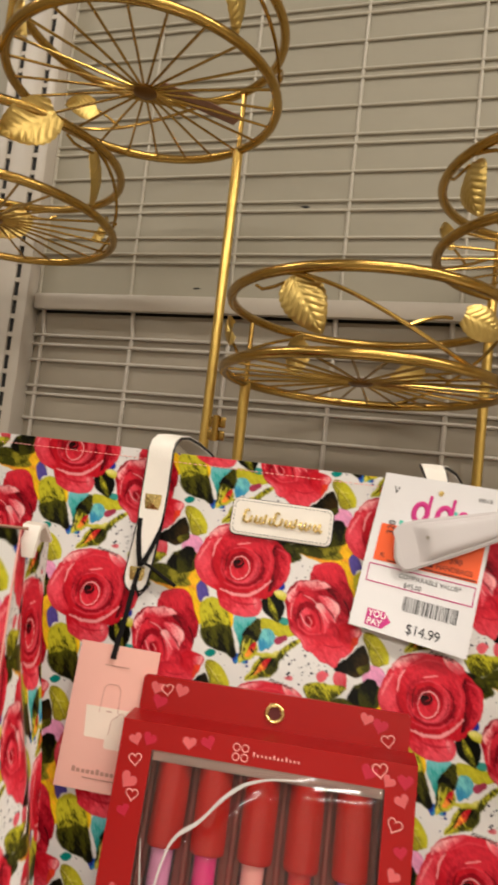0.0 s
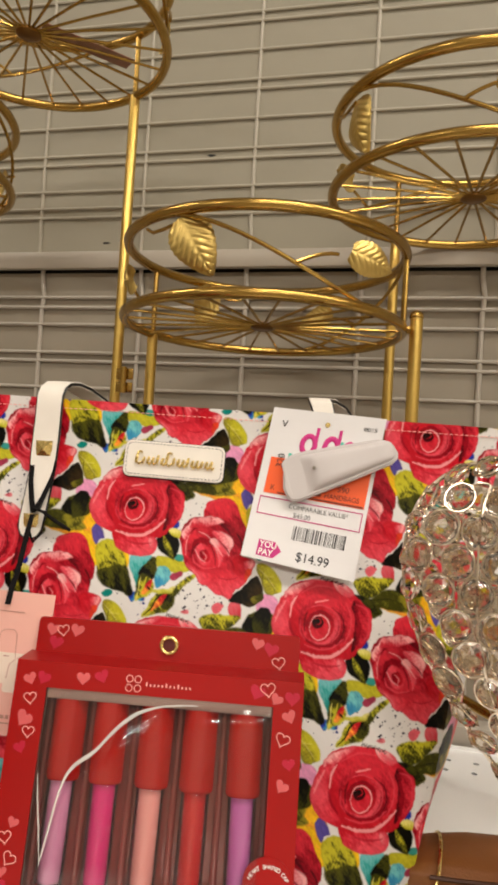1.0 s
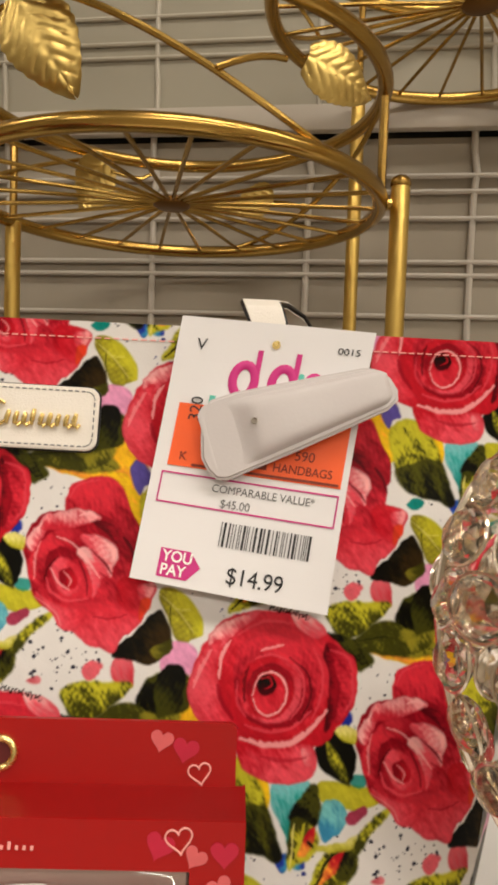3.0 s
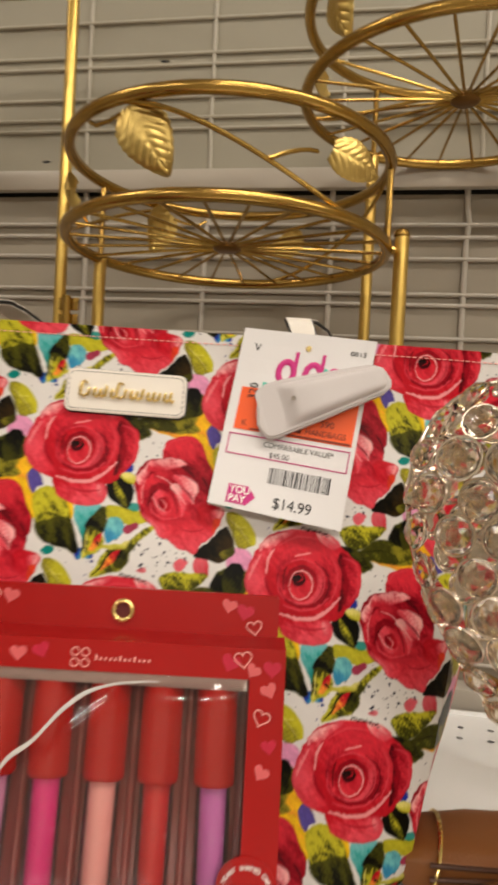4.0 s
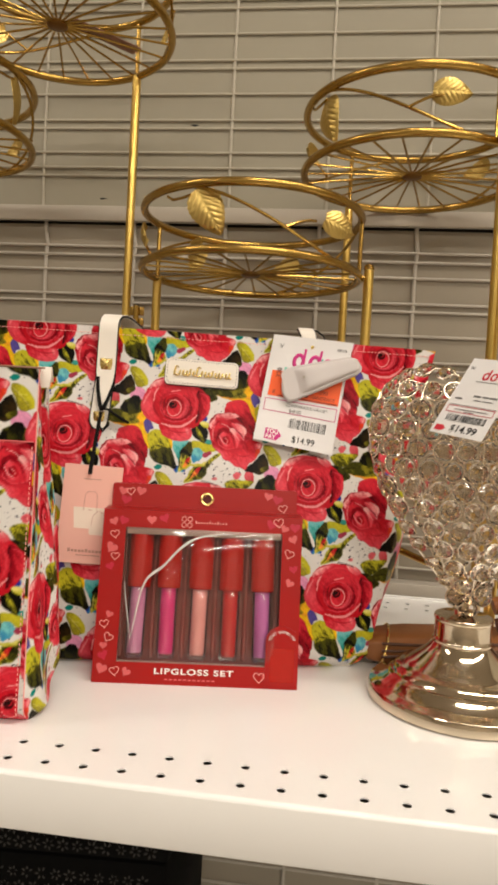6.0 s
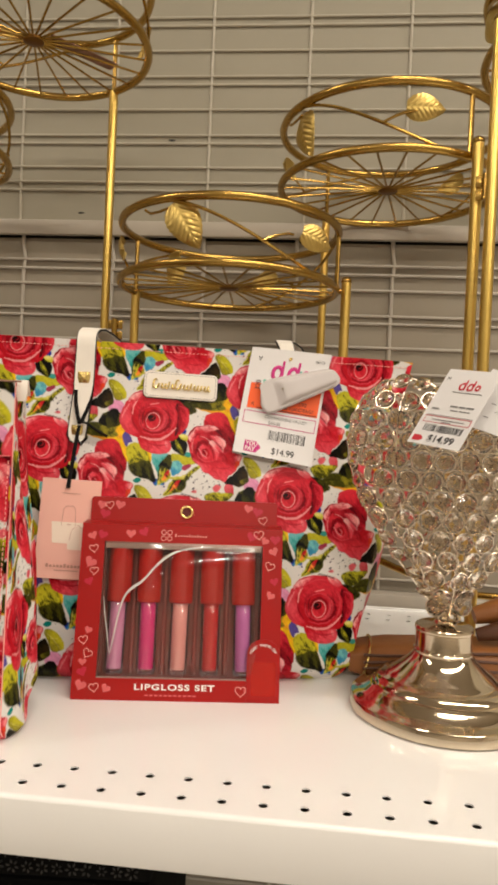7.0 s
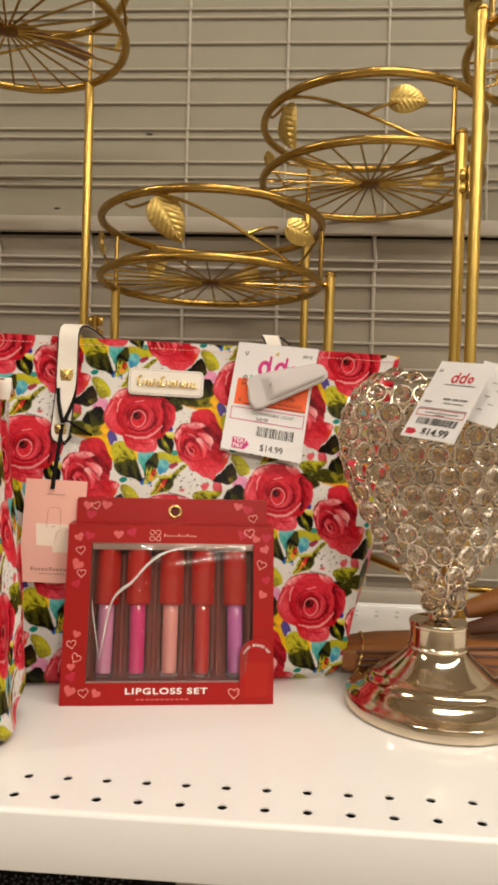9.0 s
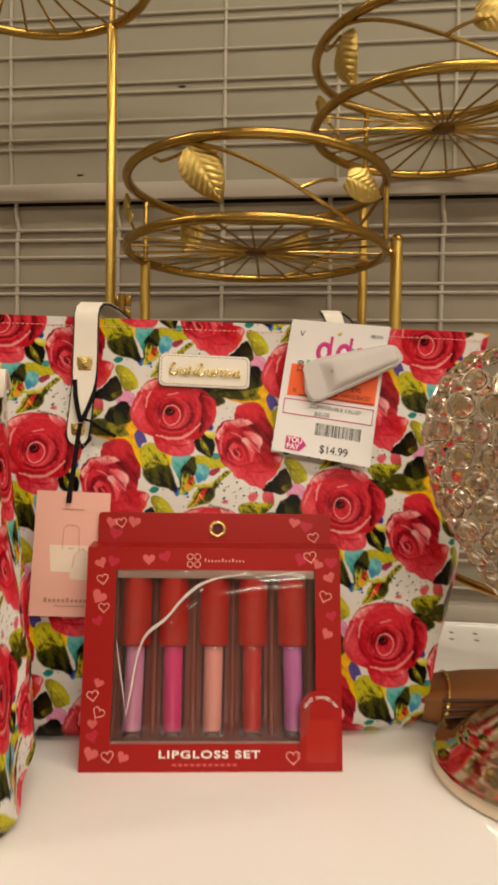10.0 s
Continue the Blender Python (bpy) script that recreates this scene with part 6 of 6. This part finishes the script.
    # hearts
    hearts = ((-0.078, H - 0.011, 0.0042, 0), (-0.070, H - 0.010, 0.0045, 1), (-0.0765, H - 0.022, 0.0040, 2), (-0.079, H - 0.034, 0.0055, 0), (-0.0750, H - 0.041, 0.0038, 2), (-0.0785, H - 0.050, 0.0040, 1),
              (-0.0765, 0.056, 0.0036, 0), (-0.0800, 0.048, 0.0040, 2), (-0.0760, 0.037, 0.0042, 2), (-0.0795, 0.030, 0.0036, 0), (-0.0790, 0.022, 0.0045, 1), (-0.0800, 0.011, 0.0052, 0), (-0.0685, 0.0095, 0.0042, 2), (-0.059, 0.009, 0.0042, 0),
              (-0.0455, H - 0.0085, 0.0045, 0), (-0.034, H - 0.0065, 0.0045, 1), (0.060, H - 0.008, 0.0050, 1), (0.0665, H - 0.006, 0.0046, 2), (0.0715, H - 0.011, 0.0040, 0), (0.081, H - 0.010, 0.0048, 1),
              (0.0800, H - 0.020, 0.0044, 0), (0.0765, H - 0.033, 0.0044, 2), (0.0810, H - 0.046, 0.0040, 1), (0.0775, H - 0.058, 0.0042, 0), (0.0545, 0.0085, 0.0050, 2), (0.0615, 0.0095, 0.0044, 0))
    for i, (x, z, s, k) in enumerate(hearts):
        turn = radians((25, -20, 10, -30, 0)[i % 5])
        if k == 2:
            out = heart_outline(x, z, s, turn)
            part("printed_heart", tube(bmesh.new(), [(a, yp, b) for a, b in out], 0.00034, True, 6, up=(0, 1, 0)), M_HEART_C, e, "pale outlined heart")
        else:
            part("printed_heart", plate(bmesh.new(), heart_outline(x, z, s, turn), yp, yp + 0.0002), (M_HEART_A, M_HEART_B)[k], e, ("salmon heart", "magenta heart")[k], False)
    for i, (x, z, s, k) in enumerate(((-0.075, H + 0.0135, 0.0046, 0), (-0.068, H + 0.0135, 0.0040, 2), (-0.059, H + 0.0140, 0.0048, 0), (-0.072, H + 0.0055, 0.0050, 1), (0.0575, H + 0.0145, 0.0044, 0), (0.066, H + 0.0115, 0.0050, 1), (0.0715, H + 0.0040, 0.0042, 2), (0.0715, H + -0.0035, 0.0036, 0))):
        y = y1 - 0.0021
        if k == 2:
            part("printed_heart", tube(bmesh.new(), [(a, y, b) for a, b in heart_outline(x, z, s, 0.2)], 0.00034, True, 6, up=(0, 1, 0)), M_HEART_C, head, "pale outlined heart")
        else:
            part("printed_heart", plate(bmesh.new(), heart_outline(x, z, s, -0.2), y, y + 0.0002), (M_HEART_A, M_HEART_B)[k], head, ("salmon heart", "magenta heart")[k], False)
    for ob in e.children_recursive:
        ob.data.transform(SAG.to_4x4())


gift_set()


# ---------------------------------------------------------------- crystal heart lamp
def bead_meshes():
    bm = bmesh.new()
    tube(bm, [(0.0088 * math.cos(2 * math.pi * i / 22), 0, 0.0088 * math.sin(2 * math.pi * i / 22)) for i in range(22)], 0.00058, True, 6, up=(0, 1, 0))
    ring = finish("ring", bm, M_WIRE_CHROME)
    bm = bmesh.new()
    n = 9
    rows = ((0.0, -0.0046), (0.0046, -0.0043), (0.0076, -0.0020), (0.0083, 0.0), (0.0076, 0.0020), (0.0046, 0.0043), (0.0, 0.0046))
    prev = None
    for j, (r, y) in enumerate(rows):
        if r == 0:
            cur = [bm.verts.new((0, y, 0))]
        else:
            cur = [bm.verts.new((r * math.cos(2 * math.pi * (i + 0.5 * (j % 2)) / n), y, r * math.sin(2 * math.pi * (i + 0.5 * (j % 2)) / n))) for i in range(n)]
        if prev is not None:
            for i in range(n):
                k = (i + 1) % n
                if len(prev) == 1:
                    bm.faces.new((prev[0], cur[i], cur[k]))
                elif len(cur) == 1:
                    bm.faces.new((prev[k], prev[i], cur[0]))
                elif j % 2:
                    bm.faces.new((prev[i], cur[i], prev[k]))
                    bm.faces.new((prev[k], cur[i], cur[k]))
                else:
                    bm.faces.new((prev[i], cur[i], cur[k]))
                    bm.faces.new((prev[i], cur[k], prev[k]))
        prev = cur
    bmesh.ops.recalc_face_normals(bm, faces=bm.faces[:])
    return ring, finish("crystal", bm, M_CRYSTAL, False)


def heart_lamp():
    e = empty("heart_lamp", pose(0.200, 0.380, SHELF), "crystal bead heart lamp on a polished nickel base", "lamp")
    prof = [(0, 0.002), (0.070, 0.0), (0.0745, 0.0005), (0.0762, 0.002), (0.0762, 0.0095), (0.0752, 0.0115), (0.0728, 0.0126), (0.0690, 0.0134), (0.0645, 0.0160), (0.0605, 0.0200), (0.0580, 0.0224), (0.0560, 0.0232), (0.0550, 0.0250), (0.0525, 0.0278), (0.0490, 0.0294), (0.0466, 0.0300), (0.0448, 0.0316), (0.0410, 0.0342), (0.0360, 0.0378), (0.0315, 0.0414), (0.0276, 0.0452), (0.0252, 0.0486), (0.0243, 0.0505), (0.0248, 0.0512), (0.0248, 0.0524), (0.0240, 0.0532), (0.0236, 0.0560), (0.0236, 0.0685), (0.0242, 0.0692), (0.0243, 0.0714), (0.0236, 0.0728), (0.0218, 0.0736), (0.0105, 0.0742), (0.0085, 0.0755), (0.0080, 0.0778), (0.004, 0.0785), (0.0030, 0.081), (0.0030, 0.090), (0, 0.0905)]
    part("base", lathe(bmesh.new(), prof, 96), M_CHROME, e, "polished nickel foot and neck")
    Z0, T = 0.086 + 0.122, 0.041
    turn = radians(4)
    side = np.array(((0.0, -0.007), (0.011, 0.004), (0.027, 0.024), (0.046, 0.046), (0.063, 0.070), (0.077, 0.094), (0.086, 0.120), (0.0885, 0.144), (0.083, 0.169), (0.068, 0.187), (0.048, 0.195), (0.026, 0.192), (0.010, 0.184), (0.0, 0.179)))
    k = np.linspace(0, len(side) - 1, 110)
    ker = np.ones(9) / 9
    sx = np.convolve(np.pad(np.interp(k, np.arange(len(side)), side[:, 0]), 4, mode="edge"), ker, "valid")
    sz = np.convolve(np.pad(np.interp(k, np.arange(len(side)), side[:, 1]), 4, mode="edge"), ker, "valid") - 0.122
    outline = [(float(a), float(c)) for a, c in zip(sx, sz)] + [(-float(a), float(c)) for a, c in zip(sx[::-1], sz[::-1])]
    ang = np.array([math.atan2(z, x) for x, z in outline])
    rad = np.array([math.hypot(x, z) for x, z in outline])
    order = np.argsort(ang)
    ang, rad = ang[order], rad[order]

    def rho(x, z):
        return math.hypot(x, z) / float(np.interp(math.atan2(z, x), ang, rad, period=2 * math.pi))

    def depth(x, z):
        return T * math.sqrt(max(0.0, 1 - min(1.0, rho(x, z)) ** 2.4))

    def place(x, y, z):
        c, s = math.cos(turn), math.sin(turn)
        return Vector((x * c - y * s, x * s + y * c, z + Z0))

    bm = bmesh.new()
    tube(bm, [place(x, 0, z) for x, z in outline[1::3]], 0.0013, True, 7)
    part("heart_wire", bm, M_WIRE_CHROME, e, "nickel outline wire")
    for sg in (-1, 1):
        for q in (-0.62, -0.05, 0.5):
            pts = []
            for i in range(25):
                f = i / 24
                z = -0.125 + f * 0.184
                half = max((abs(x) for x, zz in outline if abs(zz - z) < 0.006), default=0.0)
                x = q * half
                if rho(x, z) < 0.99:
                    pts.append(place(x, sg * (depth(x, z) + 0.001), z))
            part("heart_wire", tube(bmesh.new(), pts, 0.0007, seg=6), M_WIRE_CHROME, e)
    ring, crystal = bead_meshes()
    p = 0.0183
    spots = []
    row = 0
    z = -0.123
    while z < 0.072:
        x = -0.09 + (p / 2 if row % 2 else 0)
        while x < 0.09:
            r = rho(x, z)
            if r < 0.95:
                spots.append((x, z))
            x += p
        z += p * 0.87
        row += 1
    rnd = random.Random(12)

    def bead(loc, nrm, s):
        rot = nrm.to_track_quat("-Y", "Z").to_matrix().to_4x4()
        m = Matrix.Translation(loc) @ rot @ pose(0, 0, 0, rnd.uniform(-9, 9), rnd.uniform(0, 360), rnd.uniform(-9, 9)) @ Matrix.Scale(s, 4)
        c = new("crystal_bead", crystal)
        c.parent = e
        c.matrix_basis = m
        k = new("ring", ring)
        k.parent = c
        k["label"] = "nickel wire ring"
    for x, z in spots:
        d = 0.002
        gx = (depth(x + d, z) - depth(x - d, z)) / (2 * d)
        gz = (depth(x, z + d) - depth(x, z - d)) / (2 * d)
        for sg in (-1, 1):
            loc = place(x + rnd.uniform(-0.0006, 0.0006), sg * depth(x, z) + rnd.uniform(-0.002, 0.002), z + rnd.uniform(-0.0007, 0.0007))
            nv = Vector((-gx, sg, -gz)).normalized()
            nv = Matrix.Rotation(turn, 3, "Z") @ nv
            bead(loc, nv, rnd.uniform(0.90, 1.08))
    for x, y, z in ((0.001, -0.007, -0.1265), (0.011, -0.009, -0.1165), (-0.010, -0.009, -0.1175), (0.0, 0.008, -0.121)):
        bead(place(x, y, z), Vector((0, -1, 0)), 0.95)
    acc = 0.0
    for (x0, z0), (x1, z1) in zip(outline, outline[1:] + outline[:1]):
        acc += math.hypot(x1 - x0, z1 - z0)
        if acc > 0.0172:
            acc = 0.0
            nv = Vector((x0, -0.02, z0)).normalized()
            bead(place(x0 * 0.97, -0.003, z0 * 0.97), nv, rnd.uniform(0.93, 1.0))
    return e


heart_lamp()


def lamp_ticket():
    W, H = 0.0474, 0.0711
    e = empty("price_ticket", pose(0.1867, 0.316, 1.4541, -34, 6.6, -48), "white paper price ticket hanging on the crystal lamp", "price tag")
    card = part("card", plate(bmesh.new(), [(-W / 2, -H / 2), (W / 2, -H / 2), (W / 2, H / 2), (-W / 2, H / 2)], 0, 0.0005), M_PAPER, e, smooth=False)
    X = lambda a: (a - 0.5) * W
    Z = lambda b: (0.5 - b) * H
    text("$14.99", 0.0086, M_INK, card, X(0.34), Z(0.955), bold=0.00012)
    part("arrow", plate(bmesh.new(), [(X(0.06), Z(0.965)), (X(0.20), Z(0.965)), (X(0.26), Z(0.93)), (X(0.20), Z(0.895)), (X(0.06), Z(0.895))], -0.0003, -0.0001), M_CRIMSON_INK, card, "red arrow label", False)
    tagged(bars(barcode(X(0.16), X(0.90), Z(0.83), Z(0.745), 5), M_INK, card, "barcode"), "printed black barcode", kind="stuff")
    t = 0.0004
    bars([(X(0.07), X(0.95), Z(0.64), Z(0.64) + t), (X(0.07), X(0.95), Z(0.72), Z(0.72) + t), (X(0.07), X(0.07) + t, Z(0.72), Z(0.64)), (X(0.95) - t, X(0.95), Z(0.72), Z(0.64))], M_CRIMSON_INK, card, "price_frame")
    text("N", 0.0042, M_INK, card, X(0.06), Z(0.15))
    bars([(X(0.22), X(0.84), Z(0.682), Z(0.673)), (X(0.42), X(0.60), Z(0.706), Z(0.697)), (X(0.42), X(0.56), Z(0.50), Z(0.479)), (X(0.59), X(0.70), Z(0.50), Z(0.479)), (X(0.72), X(0.86), Z(0.50), Z(0.479)), (X(0.46), X(0.60), Z(0.548), Z(0.536)), (X(0.63), X(0.82), Z(0.548), Z(0.536)), (X(0.10), X(0.24), Z(0.550), Z(0.530)), (X(0.07), X(0.95), Z(0.623), Z(0.618)), (X(0.30), X(0.86), Z(0.308), Z(0.300))], M_GREYINK, card)
    for cx, rr in ((0.43, 0.0030), (0.58, 0.0030), (0.72, 0.0022)):
        bm = bmesh.new()
        tube(bm, [(X(cx) + 0.75 * rr * math.cos(2 * math.pi * i / 16), -0.0003, Z(0.225) + rr * math.sin(2 * math.pi * i / 16)) for i in range(16)], 0.0008, True, 6, 0.3, up=(0, 1, 0))
        if cx < 0.7:
            box(bm, X(cx) + 0.0017, X(cx) + 0.0029, -0.0005, -0.0002, Z(0.225) - 0.003, Z(0.225) + 0.0062)
        part("logo_shape", bm, M_CRIMSON_INK, card, "red oval logo shape")
    e2 = empty("paper_ticket", pose(0.2170, 0.316, 1.4600, -32, 16, -42), "blank white paper ticket behind the price ticket", "tag")
    part("card", plate(bmesh.new(), [(-0.018, -0.026), (0.018, -0.026), (0.018, 0.026), (-0.018, 0.026)], 0, 0.0005), M_PAPER, e2, smooth=False)
    bars([(-0.002 + 0.006 * (i % 2), 0.002 + 0.006 * (i % 2), -0.015 + 0.006 * i, -0.0145 + 0.006 * i) for i in range(6)], M_GREYINK, e2)


lamp_ticket()


# ---------------------------------------------------------------- tan leather purse behind the lamp
def tan_purse():
    e = empty("leather_purse", pose(0, 0, SHELF), "folded tan leather purse lying behind the lamp", "purse")
    bm = bmesh.new()
    rings = []
    for x, sc in ((0.124, 0.40), (0.1255, 0.66), (0.129, 0.82), (0.137, 0.90), (0.16, 1.02), (0.20, 1.04), (0.25, 1.07), (0.30, 1.1), (0.35, 1.05), (0.368, 0.8), (0.372, 0.4)):
        ring = []
        for k in range(44):
            a = 2 * math.pi * k / 44
            c, s = math.cos(a), math.sin(a)
            yy = 0.028 * math.copysign(abs(c) ** 0.6, c) * sc
            zz = 0.0158 * math.copysign(abs(s) ** 0.55, s) * sc
            groove = 0.0016 * (math.exp(-((zz - 0.004) / 0.0012) ** 2) + math.exp(-((zz - 0.011) / 0.0012) ** 2) + math.exp(-((zz + 0.004) / 0.0012) ** 2)) * (c < -0.2)
            ring.append(bm.verts.new((x + 0.003 * c, 0.455 + 0.09 * (x - 0.12) + yy + groove, 0.0178 + 0.02 * (x - 0.12) + zz * (1 + 0.03 * math.sin(40 * x)))))
        rings.append(ring)
    for A, B in zip(rings, rings[1:]):
        for k in range(44):
            bm.faces.new((A[k], A[(k + 1) % 44], B[(k + 1) % 44], B[k]))
    bm.faces.new(rings[0])
    bm.faces.new(rings[-1][::-1])
    bmesh.ops.recalc_face_normals(bm, faces=bm.faces[:])
    body = part("body", bm, M_TAN, e)
    bm = bmesh.new()
    for k, (dz, dy) in enumerate(((0.0285, -0.0255), (0.0220, -0.0272), (0.0150, -0.0272))):
        tube(bm, [(x, 0.452 + 0.09 * (x - 0.12) + dy, dz + 0.02 * (x - 0.12) + 0.002 * math.sin(30 * x + k)) for x in np.linspace(0.138, 0.36, 20)], 0.0014, seg=6)
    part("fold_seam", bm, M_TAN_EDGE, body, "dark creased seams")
    bm = bmesh.new()
    pts = [(0.245, 0.470, 0.060), (0.275, 0.472, 0.068), (0.31, 0.474, 0.082), (0.35, 0.478, 0.094), (0.40, 0.482, 0.098)]
    tube(bm, pts, [0.008, 0.013, 0.016, 0.017, 0.016], seg=20, flat=1.0)
    part("strap_roll", bm, M_TAN, e, "rolled tan leather strap")
    bm = bmesh.new()
    tube(bm, [(0.245, 0.455, 0.046), (0.29, 0.452, 0.058), (0.35, 0.455, 0.066), (0.40, 0.46, 0.068)], [0.006, 0.012, 0.014, 0.013], seg=18)
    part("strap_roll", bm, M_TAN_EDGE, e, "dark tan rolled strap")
    bm = bmesh.new()
    tube(bm, [(0.141 + 0.004 * math.sin(k), 0.456 + 0.0295 * math.cos(k), 0.0188 + 0.0172 * math.sin(k)) for k in [2 * math.pi * i / 40 for i in range(40)]], 0.0012, True, 8)
    part("ring", bm, M_BRASS, e, "thin gold ring round the end")
    # gold bar frame rising behind the purse
    f = empty("gold_frame", pose(0, 0, SHELF), "low gold rod frame behind the purse", "frame")
    part("rod", tube(bmesh.new(), [(0.262, 0.55, 0.0), (0.262, 0.55, 0.058), (0.2635, 0.55, 0.0615), (0.267, 0.549, 0.063), (0.37, 0.535, 0.063), (0.3735, 0.5345, 0.0615), (0.375, 0.534, 0.058), (0.375, 0.534, 0.0)], 0.0040, seg=10), M_GOLD, f)


tan_purse()
